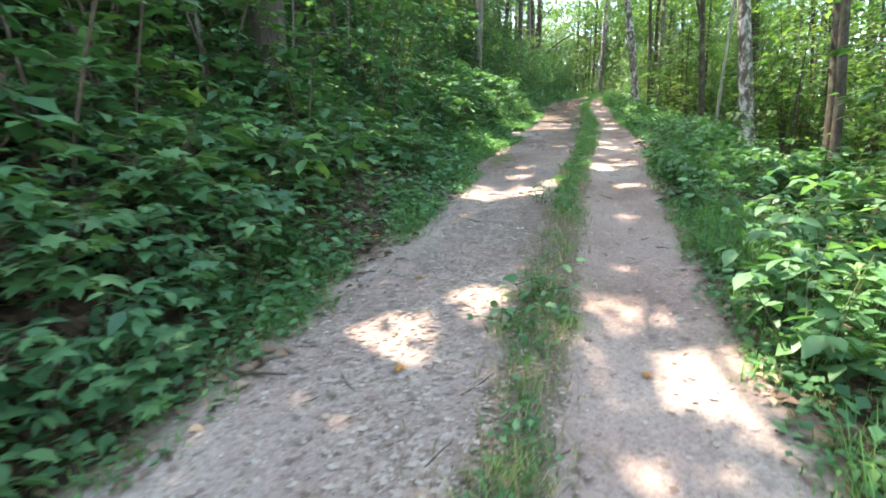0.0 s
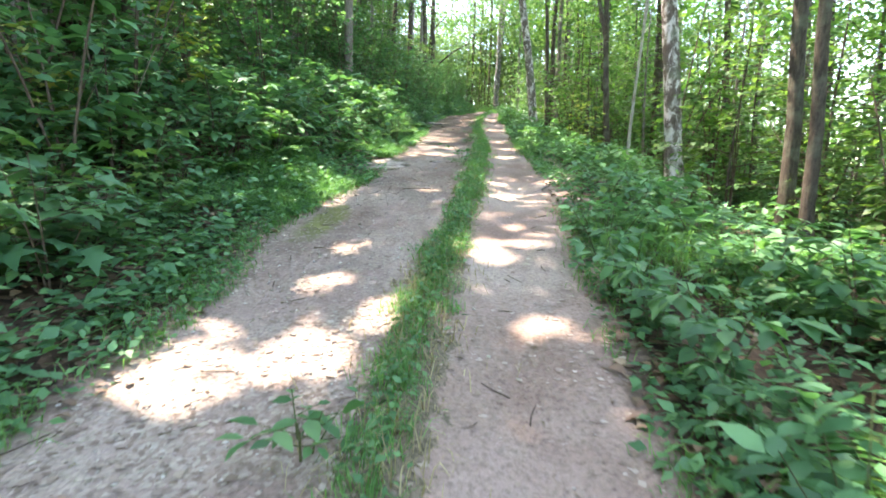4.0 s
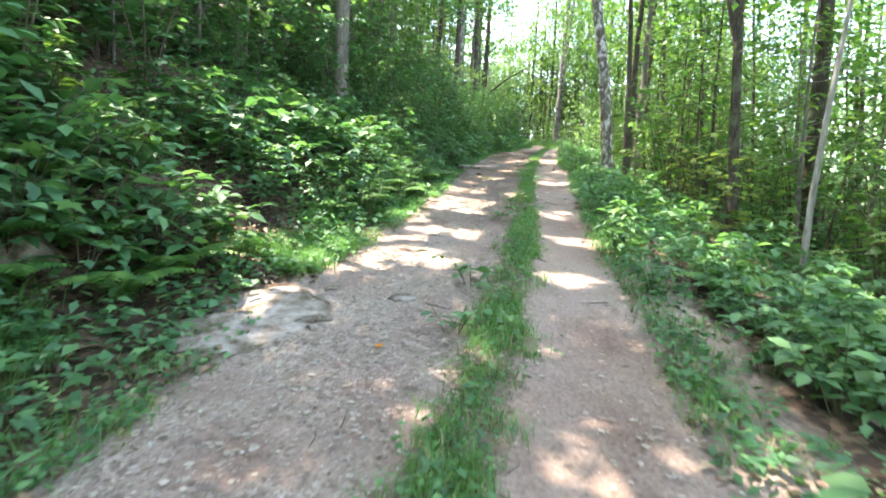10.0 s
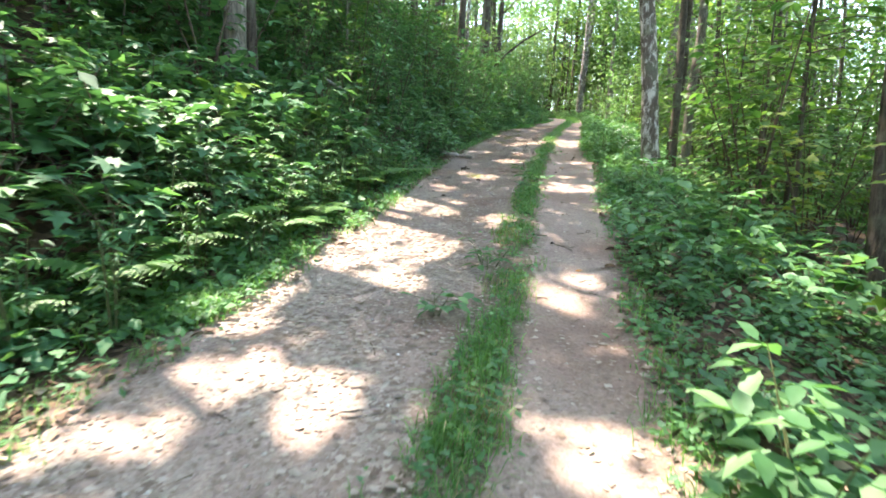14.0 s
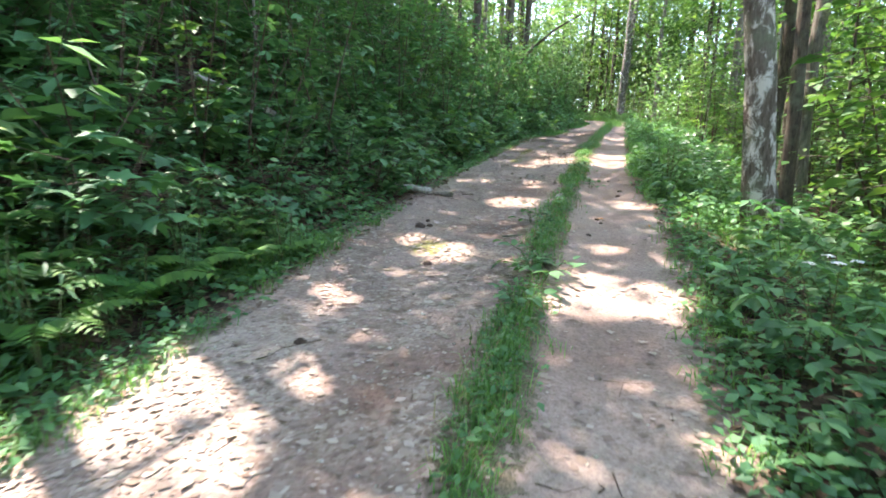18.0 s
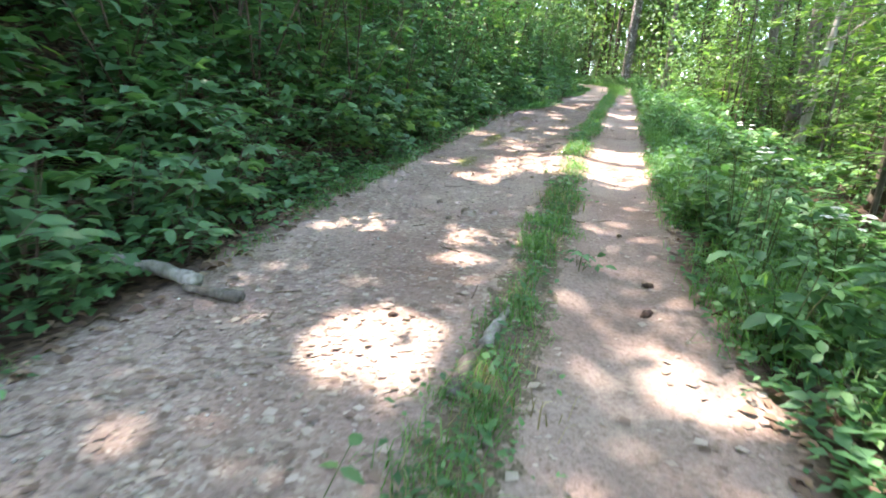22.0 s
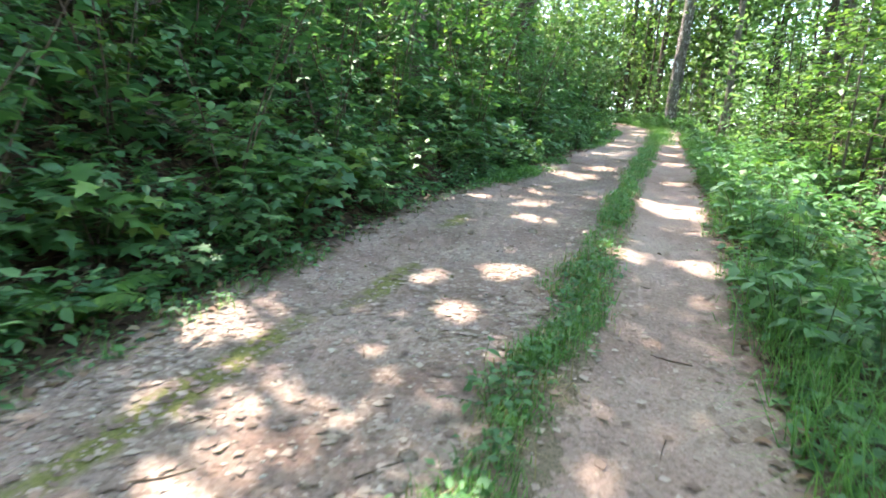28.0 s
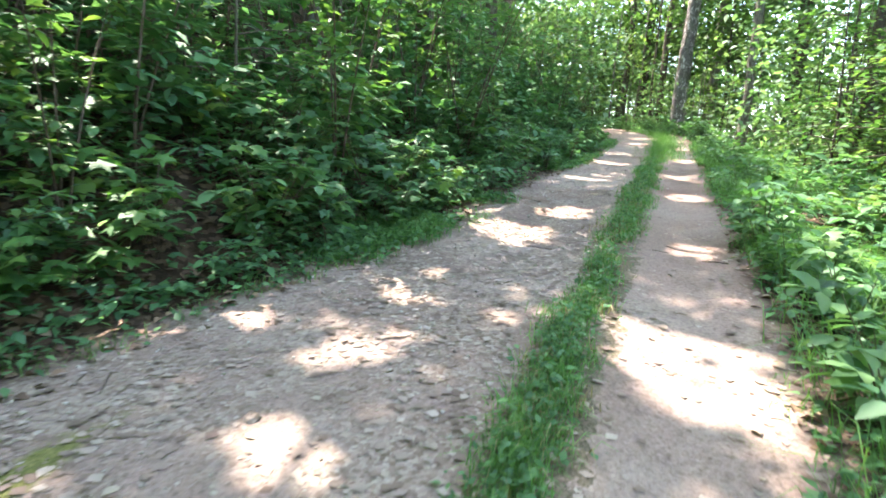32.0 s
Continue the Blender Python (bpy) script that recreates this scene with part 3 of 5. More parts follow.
plant_one(build_tree(39, 16, 0.13, 6.0, 3.2, 1054, BARK_DARK), 4.4, 32.9 + 4, "dark straight tree beyond the verge")
plant_one(build_tree(40, 17, 0.20, 6.0, 3.8, 1264, BARK_GREY), 5.7, 51.0, "grey-barked tree below the track")

for k, (x, y) in enumerate(((-5.9, 57.0), (6.6, 55.5), (-7.4, 64.5), (7.2, 64.0), (5.6, 68.5), (-9.8, 67.5), (-6.3, 46.0), (5.9, 47.6), (-6.1, 51.8), (2.6, 77.5), (-1.9, 79.5), (4.8, 80.0), (-3.6, 85.0), (0.8, 87.0), (-0.4, 74.0), (2.2, 74.6), (-2.9, 77.6), (-6.2, 84.0), (-6.6, 61.0), (1.2, 81.6))):
    plant_one(build_tree(60 + k, 22 + k % 3, 0.22, (8.5, 5.0)[k > 8], 5.2, 1700, BARK_GREY if k % 2 else BARK_DARK, leaf_size=0.30), x, y, "tall tree with a spreading high crown by the track's far end")

# rest of the near wood, first trees added close above the track for shade
for k, (x, y) in enumerate(((-7.4, 29.4), (-8.1, 26.4), (-7.9, 34.2), (-8.6, 38.4), (-5.6, 12.6), (-5.3, 24.3), (-7.6, 21.0), (-8.0, 9.4), (-8.2, 16.8), (-7.4, 43.6), (-7.0, 5.0), (-8.8, 31.6), (-6.9, 11.4), (-7.1, 15.0), (-7.3, 18.9), (-6.8, 7.6))):
    named.append((x, y))
    plant_model((0, 1, 3, 0, 2, 2, 2, 3, 2, 0, 1, 3, 2, 3, 2, 2)[k], x, y, 47 * k, 1.12)

for k, (x, y) in enumerate(((-0.9, 72.8), (0.9, 74.6), (-1.8, 74.9), (2.9, 71.4), (3.8, 74.2), (-3.6, 76.4), (-5.0, 79.5), (1.9, 78.6), (4.6, 70.6), (-8.4, 72.8), (-7.2, 69.8), (3.5, 66.9))):
    named.append((x, y))
    plant_model(5 if k % 3 else 4, x, y, 63 * k, 1.25)

spots = list(named)
r = np.random.default_rng(99)
count = tries = 0
while count < 150:
    x, y = r.uniform(-17, 17), r.uniform(-9, 66)
    if x > 0 and r.random() < 0.25:
        continue
    if x < 0 and r.random() < (0.5 if x < -7 else 0.15):
        continue
    if 46 < y < 69.5 and -4.2 < x < 5.0:
        continue
    if y > 46 and x > 0 and r.random() < 0.5:
        continue
    if left_edge(y) - 3.6 < x < right_edge(y) + (6.5 if y < 30 else 4.6):
        continue
    tries += 1
    if min((x - a) ** 2 + (y - b) ** 2 for a, b in spots) < (2.5 - 0.6 * (tries > 4000)) ** 2:
        continue
    spots.append((x, y))
    near = abs(x) < 11
    plant_model(int(r.choice(6, p=[0.05, 0.05, 0.22, 0.08, 0.30, 0.30] if near else [0.16, 0.16, 0.22, 0.14, 0.16, 0.16])), x, y, r.uniform(0, 360), r.uniform(0.85, 1.2))
    count += 1


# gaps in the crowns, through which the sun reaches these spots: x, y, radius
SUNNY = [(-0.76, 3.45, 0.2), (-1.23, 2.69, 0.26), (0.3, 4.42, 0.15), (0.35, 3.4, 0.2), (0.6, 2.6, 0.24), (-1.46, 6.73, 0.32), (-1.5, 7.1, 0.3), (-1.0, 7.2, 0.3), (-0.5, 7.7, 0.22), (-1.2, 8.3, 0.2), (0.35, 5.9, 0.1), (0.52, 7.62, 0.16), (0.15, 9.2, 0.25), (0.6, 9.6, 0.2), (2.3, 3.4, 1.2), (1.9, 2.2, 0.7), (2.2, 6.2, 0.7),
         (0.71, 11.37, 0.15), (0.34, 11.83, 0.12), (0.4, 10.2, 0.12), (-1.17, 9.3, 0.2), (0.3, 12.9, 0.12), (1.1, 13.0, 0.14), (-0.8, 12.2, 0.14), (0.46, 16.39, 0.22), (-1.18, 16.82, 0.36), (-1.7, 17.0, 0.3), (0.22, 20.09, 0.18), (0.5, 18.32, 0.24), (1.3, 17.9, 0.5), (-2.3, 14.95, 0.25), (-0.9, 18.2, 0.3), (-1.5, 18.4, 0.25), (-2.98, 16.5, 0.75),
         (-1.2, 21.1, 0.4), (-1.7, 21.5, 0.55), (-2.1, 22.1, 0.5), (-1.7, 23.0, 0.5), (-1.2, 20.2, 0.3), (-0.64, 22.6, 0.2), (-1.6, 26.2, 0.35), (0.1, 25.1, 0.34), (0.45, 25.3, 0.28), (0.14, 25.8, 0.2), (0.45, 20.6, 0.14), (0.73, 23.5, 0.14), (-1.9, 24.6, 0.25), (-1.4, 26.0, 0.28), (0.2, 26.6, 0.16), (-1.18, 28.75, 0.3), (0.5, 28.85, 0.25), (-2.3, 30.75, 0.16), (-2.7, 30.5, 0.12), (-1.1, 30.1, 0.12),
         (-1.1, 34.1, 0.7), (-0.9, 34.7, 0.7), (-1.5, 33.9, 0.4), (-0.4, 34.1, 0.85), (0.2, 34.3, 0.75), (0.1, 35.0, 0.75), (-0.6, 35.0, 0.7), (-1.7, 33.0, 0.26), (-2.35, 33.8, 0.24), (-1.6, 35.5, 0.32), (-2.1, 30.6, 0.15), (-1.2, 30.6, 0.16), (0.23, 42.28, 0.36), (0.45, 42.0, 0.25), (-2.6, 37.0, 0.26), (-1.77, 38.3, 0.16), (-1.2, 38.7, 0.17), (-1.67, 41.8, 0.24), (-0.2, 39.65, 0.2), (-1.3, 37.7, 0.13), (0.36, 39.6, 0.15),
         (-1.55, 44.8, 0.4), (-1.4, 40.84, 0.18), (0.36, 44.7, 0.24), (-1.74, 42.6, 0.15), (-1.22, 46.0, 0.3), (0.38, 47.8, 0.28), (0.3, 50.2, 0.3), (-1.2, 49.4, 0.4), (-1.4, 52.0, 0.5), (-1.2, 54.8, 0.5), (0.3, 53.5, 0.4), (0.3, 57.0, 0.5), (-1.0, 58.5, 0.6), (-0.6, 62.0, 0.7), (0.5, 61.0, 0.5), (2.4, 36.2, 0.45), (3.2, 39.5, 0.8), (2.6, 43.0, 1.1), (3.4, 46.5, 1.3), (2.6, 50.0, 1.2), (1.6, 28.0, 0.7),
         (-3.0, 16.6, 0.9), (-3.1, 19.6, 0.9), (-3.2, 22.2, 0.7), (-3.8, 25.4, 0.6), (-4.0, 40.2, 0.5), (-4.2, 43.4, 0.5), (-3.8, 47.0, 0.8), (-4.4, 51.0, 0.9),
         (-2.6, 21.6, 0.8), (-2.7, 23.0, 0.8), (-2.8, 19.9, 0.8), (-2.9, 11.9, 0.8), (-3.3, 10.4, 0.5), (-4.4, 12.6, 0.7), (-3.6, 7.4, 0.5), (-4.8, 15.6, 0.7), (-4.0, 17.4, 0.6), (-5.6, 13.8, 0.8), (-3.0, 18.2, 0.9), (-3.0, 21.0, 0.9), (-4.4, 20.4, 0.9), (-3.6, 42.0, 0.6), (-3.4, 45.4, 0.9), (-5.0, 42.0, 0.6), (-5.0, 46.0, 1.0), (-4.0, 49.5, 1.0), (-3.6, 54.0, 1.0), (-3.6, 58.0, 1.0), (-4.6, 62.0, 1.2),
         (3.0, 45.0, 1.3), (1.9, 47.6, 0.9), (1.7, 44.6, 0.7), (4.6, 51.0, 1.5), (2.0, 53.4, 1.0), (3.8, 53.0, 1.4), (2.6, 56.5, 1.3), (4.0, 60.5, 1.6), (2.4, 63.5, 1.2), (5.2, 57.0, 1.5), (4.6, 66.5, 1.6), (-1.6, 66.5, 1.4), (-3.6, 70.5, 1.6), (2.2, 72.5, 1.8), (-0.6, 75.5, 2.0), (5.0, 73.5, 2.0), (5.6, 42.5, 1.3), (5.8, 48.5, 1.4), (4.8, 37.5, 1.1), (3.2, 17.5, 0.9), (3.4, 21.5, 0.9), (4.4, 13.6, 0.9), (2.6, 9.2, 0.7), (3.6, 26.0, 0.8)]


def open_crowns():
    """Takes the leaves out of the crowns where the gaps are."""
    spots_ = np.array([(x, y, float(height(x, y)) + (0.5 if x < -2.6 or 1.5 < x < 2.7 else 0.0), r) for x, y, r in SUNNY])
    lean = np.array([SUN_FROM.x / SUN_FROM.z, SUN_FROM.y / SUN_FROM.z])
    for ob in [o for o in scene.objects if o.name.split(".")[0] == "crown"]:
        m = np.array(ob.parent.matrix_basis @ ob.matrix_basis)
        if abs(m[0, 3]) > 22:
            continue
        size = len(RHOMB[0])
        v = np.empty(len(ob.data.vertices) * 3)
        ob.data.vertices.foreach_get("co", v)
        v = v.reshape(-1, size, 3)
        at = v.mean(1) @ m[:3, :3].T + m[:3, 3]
        # crowns below the track and beyond the bend are thinned to let light in
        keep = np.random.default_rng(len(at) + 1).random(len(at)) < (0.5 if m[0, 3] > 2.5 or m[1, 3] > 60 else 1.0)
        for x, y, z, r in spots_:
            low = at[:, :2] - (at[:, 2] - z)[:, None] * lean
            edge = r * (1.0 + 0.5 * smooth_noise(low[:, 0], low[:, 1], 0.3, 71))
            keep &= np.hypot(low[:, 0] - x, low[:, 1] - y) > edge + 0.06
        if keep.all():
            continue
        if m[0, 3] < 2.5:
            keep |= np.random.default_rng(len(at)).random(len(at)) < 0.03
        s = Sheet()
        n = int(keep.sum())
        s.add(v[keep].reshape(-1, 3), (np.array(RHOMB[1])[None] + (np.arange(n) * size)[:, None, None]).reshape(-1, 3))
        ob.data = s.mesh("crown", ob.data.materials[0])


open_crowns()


# far woods, too many to count
def far_woods():
    r = np.random.default_rng(5)
    wood, leaf = Sheet(), Sheet()
    n = 0
    while n < 346:
        x, y = (r.uniform(-60, 70), r.uniform(-40, 130)) if n < 190 else (r.uniform(-24, 26), r.uniform(64, 106)) if n < 330 else (r.uniform(-8, 5), r.uniform(75, 92))
        if -17 < x < 17 and -9 < y < 64:
            continue
        if x > 17 and y < 55 and r.random() < 0.2:
            continue
        if left_edge(y) - 2.5 < x < right_edge(y) + 2.5 and y < 74:
            continue
        if -2.5 < x < 2.2 and y < 73:
            continue
        n += 1
        z = float(height(x, min(max(y, -20), 110)))
        tall, rad = r.uniform(11, 19), r.uniform(0.07, 0.2)
        if y < 60 or n % 5 < 2:
            tube(wood, [(x, y, z - 0.3), (x + r.normal(0, 0.15), y, z + tall * 0.4), (x + r.normal(0, 0.4), y + r.normal(0, 0.4), z + tall)], [rad * 1.15, rad * 0.85, rad * 0.2], 6)
        low = 1.0 if r.random() < 0.65 else 3.5
        c = spread_crown(r, low, tall, 2.8, 560, 0.44)
        leaf.add(np.concatenate(c.v) + [x, y, z], np.concatenate(c.f))
    a = new("far_wood_trunks", wood.mesh("far_wood_trunks", BARK_DARK, True))
    tagged(a, "many thin trunks of the woods further off", "trees", kind="stuff")
    b = new("far_wood_foliage", leaf.mesh("far_wood_foliage", FAR_LIT_LEAF))
    tagged(b, "sunlit green foliage of the woods further off", "foliage", kind="stuff")


far_woods()


# ---- undergrowth ----
def leafy_stems(r, stems, tall, spread, leaves, size, shape, droop=-0.14, bare=0.25, cluster=4, stalks=True):
    """Bent stems with whorls of leaves held level; returns stem and leaf sheets."""
    wood, leaf = Sheet(), Sheet()
    per = max(1, leaves // (stems * cluster))
    for _ in range(stems):
        a, lean, h = r.random() * 6.283, spread * (0.25 + r.random()), tall * (0.6 + 0.5 * r.random())
        ts = np.linspace(0, 1, 5 if stalks else 3)[:, None]
        q = np.array([math.cos(a), math.sin(a), 0]) * (0.04 + lean * ts ** 1.4) + np.array([0, 0, 1]) * h * ts - [0, 0, 0.04]
        tube(wood, q, (0.004 + 0.005 * tall) * (1 - 0.7 * ts[:, 0]), 4 if stalks else 3)
        for i in range(per):
            t = bare + (1 - bare) * (i + r.random()) / per
            c = np.array([np.interp(t, ts[:, 0], q[:, j]) for j in range(3)])
            b = r.random() * 6.283
            reach = size * (0.6 + 1.6 * r.random()) * (1 if stalks else 0.6)
            tip = c + np.array([math.cos(b), math.sin(b), 0.25]) * reach
            if stalks:
                tube(wood, [c, tip], [0.003, 0.0015], 3)
            fan = b + np.linspace(-1.2, 1.2, cluster) + r.normal(0, 0.2, cluster)
            back = np.abs(np.linspace(-1, 1, cluster))[:, None] * (c - tip) * 0.45
            scatter_leaves(leaf, shape, tip + back, fan, r.normal(droop, 0.25, cluster), size * (0.7 + 0.6 * r.random(cluster)), r.normal(0, 0.3, cluster))
    return wood, leaf


def build_bush(name, seed, stems, tall, spread, leaves, size, shape, leaf_mat, stem_mat, **more):
    r = np.random.default_rng(seed)
    wood, leaf = leafy_stems(r, stems, tall, spread, leaves, size, shape, **more)
    thing = new(name)
    part("stem", wood.mesh("stem", stem_mat), thing)
    part("foliage", leaf.mesh("foliage", leaf_mat), thing)
    return thing


def build_fern(seed, fronds=9, long=0.6):
    r = np.random.default_rng(seed)
    thing = new("fern")
    for k in range(fronds):
        a = k / fronds * 6.283 + r.normal(0, 0.25)
        n = 17
        t = np.linspace(0.08, 1, n)
        l0 = long * (0.75 + 0.4 * r.random())
        out, up = l0 * (0.35 * t + 0.6 * t ** 1.6), l0 * (0.95 * t - 0.70 * t ** 2.2)
        q = np.stack([np.cos(a) * out, np.sin(a) * out, up], -1)
        s = Sheet()
        tube(s, np.r_[[(0, 0, -0.02)], q[::4]], np.linspace(0.004, 0.0015, 6), 3)
        wide = 0.24 * l0 * np.sin(np.pi * np.clip(t * 0.9 + 0.12, 0, 1)) ** 0.8
        for side in (-1, 1):
            scatter_leaves(s, (LANCE[0] * [1.9, 1, 1], LANCE[1]), q, np.full(n, a) + side * 1.25, np.full(n, -0.12), wide + 0.015, np.zeros(n))
        part("frond", s.mesh("frond", FERN_LEAF), thing)
    return thing


def grow(makers, spots_, tag):
    """Plants copies of ready-made plants at spots (x, y, size)."""
    done = set()
    r = np.random.default_rng(len(spots_) + 3)
    for x, y, size in spots_:
        k = int(r.integers(len(makers)))
        if math.hypot(x + 3.15, y - 16.5) < 0.75:
            continue
        ob = makers[k]
        m = put(ob, x, y, r.uniform(0, 360), size, 0.0)
        if k in done:
            copy_thing(ob, m @ Matrix.Diagonal(tuple(1 / s for s in ob.scale) + (1,)))
        else:
            done.add(k)
            ob.matrix_basis = m
            tagged(ob, **tag)


def sites(n, pick, gap, seed, tries=40):
    """Spots kept apart from one another."""
    r = np.random.default_rng(seed)
    out, k = [], 0
    while len(out) < n and k < n * tries:
        k += 1
        x, y, s = pick(r)
        if all((x - a) ** 2 + (y - b) ** 2 > gap * gap for a, b, _ in out[-260:]):
            out.append((x, y, s))
    return out


def hides_trunk(x, y):
    """Whether a sapling there stands between the track and one of the marked trunks."""
    for a, b in (named[k] for k in (0, 1, 2, 5, 6, 7, 9, 13)):
        if y > b:
            continue
        for back in (5, 9, 13):
            d = np.array([a - 0.1, back]) / math.hypot(a - 0.1, back)
            e = np.array([x - 0.1, y - b + back])
            if e @ d > 0 and abs(e[0] * d[1] - e[1] * d[0]) < 0.85:
                return True
    return False


def lit_spot(x, y, low, high, wide):
    """Whether a crown there would close one of the gaps that let the sun in."""
    sx, sy = SUN_FROM.x / SUN_FROM.z, SUN_FROM.y / SUN_FROM.z
    for gx, gy, gr in SUNNY:
        if gx < -3.0 or gx > 1.5:
            continue
        for h in np.linspace(low, high, 5):
            if math.hypot(gx + sx * h - x, gy + sy * h - y) < gr + wide:
                return True
    return False


# left bank: shrubs in the first metres
def pick_left(lo, hi, y0=-1.5, y1=58, s0=0.7, s1=1.25):
    def pick(r):
        y = r.uniform(y0, y1)
        return float(left_edge(y) - lo - (1.0 if 9.8 < y < 14.0 else 0.45 if 2 < y < 25 else 0.1) - (hi - lo) * r.random() ** 1.2), y, r.uniform(s0, s1) * (0.75 if 24.5 < y < 28.0 else 1.0)
    return pick


def pick_right(lo, hi, y0=-1.5, y1=58, s0=0.7, s1=1.25):
    def pick(r):
        y = r.uniform(y0, y1)
        bare = 0.3 if 9.5 < y < 17.5 and r.random() < 0.5 else 0.0
        return float(right_edge(y) + lo + bare + (hi - lo) * r.random() ** 1.2), y, r.uniform(s0, s1)
    return pick


bank_shrubs = [build_bush("shrub", 50 + k, 6, 0.75, 0.4, 165 - 30 * (k % 2), 0.150 + 0.02 * (k % 2), LOBED if k % 2 else OVATE, SHRUB_LEAF, TWIG) for k in range(5)]
grow(bank_shrubs, sites(275, pick_left(0.35, 2.6), 0.36, 1) + sites(22, pick_left(0.1, 1.5, 0.2, 3.6, 0.6, 0.9), 0.3, 14) + sites(75, pick_left(0.05, 1.3, 28, 56, 0.55, 0.95), 0.32, 19), dict(label="dark green broad-leaved shrub on the shaded bank", category="shrub", group="bank shrubs"))
maples = [build_bush("maple_seedling", 60 + k, 3, 0.7, 0.3, 60, 0.19, LOBED, MAPLE_LEAF, TWIG, cluster=3, stalks=False) for k in range(3)]
grow(maples, sites(70, pick_left(0.5, 3.0), 0.6, 2) + sites(26, pick_left(0.3, 1.3, 33, 46, 0.7, 1.1), 0.4, 16) + sites(30, pick_right(0.6, 2.5, s0=0.5, s1=0.85), 0.6, 3), dict(label="young maple seedling with lobed green leaves", category="seedling", group="maple seedlings"))
saplings = [build_bush("sapling", 70 + k, 3, 2.6, 0.9, 250, 0.160, OVATE, MAPLE_LEAF if k == 1 else SHRUB_LEAF, TWIG, bare=0.15) for k in range(4)]
grow(saplings, [p for p in sites(85, pick_left(1.1, 5.0, -1, 26), 0.7, 4) + sites(115, pick_left(0.75, 4.5, 26, 60), 0.6, 5) if not lit_spot(p[0], p[1], 1.2, 3.4, 0.2)], dict(label="leafy understorey sapling leaning from the bank", category="sapling", group="bank saplings"))
right_saplings = [build_bush("sapling", 80 + k, 3, 2.8, 0.8, 210, 0.140, OVATE, CROWN_LEAF, TWIG, bare=0.25) for k in range(3)]
grow(right_saplings, [p for p in sites(75, pick_right(2.0, 8.0, -1, 30, 0.8, 1.7), 0.9, 6) + sites(60, pick_right(3.6, 9.0, 30, 60, 0.8, 1.6), 0.9, 61) if not hides_trunk(*p[:2])], dict(label="slender sapling with light green leaves below the track", category="sapling", group="slope saplings"))
herbs = [build_bush("herb", 90 + k, 5, 0.5, 0.28, 110, 0.115, OVATE, HERB_LEAF, STEM, stalks=False) for k in range(4)]
grow(herbs, sites(290, pick_right(0.18, 2.2, s0=0.6, s1=1.3), 0.28, 7), dict(label="bright green leafy herb at the verge", category="herb", group="verge herbs"))
r = np.random.default_rng(55)
bend_herbs = [build_bush("herb", 94 + k, 5, 0.5, 0.28, 110, 0.115, OVATE, HERB_LEAF, STEM, stalks=False) for k in range(2)]
grow(bend_herbs, [(float(right_edge(y)) + 0.15 + 1.1 * r.random(), y, r.uniform(1.1, 1.9)) for y in r.uniform(60, 77, 46)] + [(float(strip_mid(y)) + r.normal(0.1, 0.15), y, r.uniform(0.7, 1.1)) for y in r.uniform(60, 70, 14)], dict(label="bright green leafy herb where the track bends", category="herb", group="verge herbs"))
ferns = [build_fern(100 + k) for k in range(3)]
grow(ferns, sites(34, pick_left(0.3, 1.6), 0.6, 8) + sites(26, pick_left(0.0, 0.9, 18.5, 25.5, 0.9, 1.3), 0.4, 20) + sites(16, pick_left(0.3, 1.6, 11, 16, 0.8, 1.2), 0.45, 21) + sites(26, pick_right(0.5, 2.2), 0.6, 9), dict(label="green fern with arching fronds on the forest floor", category="fern", group="ferns"))
asters = [build_bush("weed", 110 + k, 5, 0.75, 0.16, 110, 0.10, LANCE, HERB_LEAF, STEM, cluster=3, bare=0.1, stalks=False) for k in range(2)]
grow(asters, sites(48, pick_left(-0.1, 0.7, 18, 25.5, 0.7, 1.15), 0.28, 10) + sites(10, pick_right(0.3, 1.5, 30, 46, 0.8, 1.2), 0.4, 11), dict(label="upright weed with narrow pale green leaves", category="weed", group="upright weeds"))


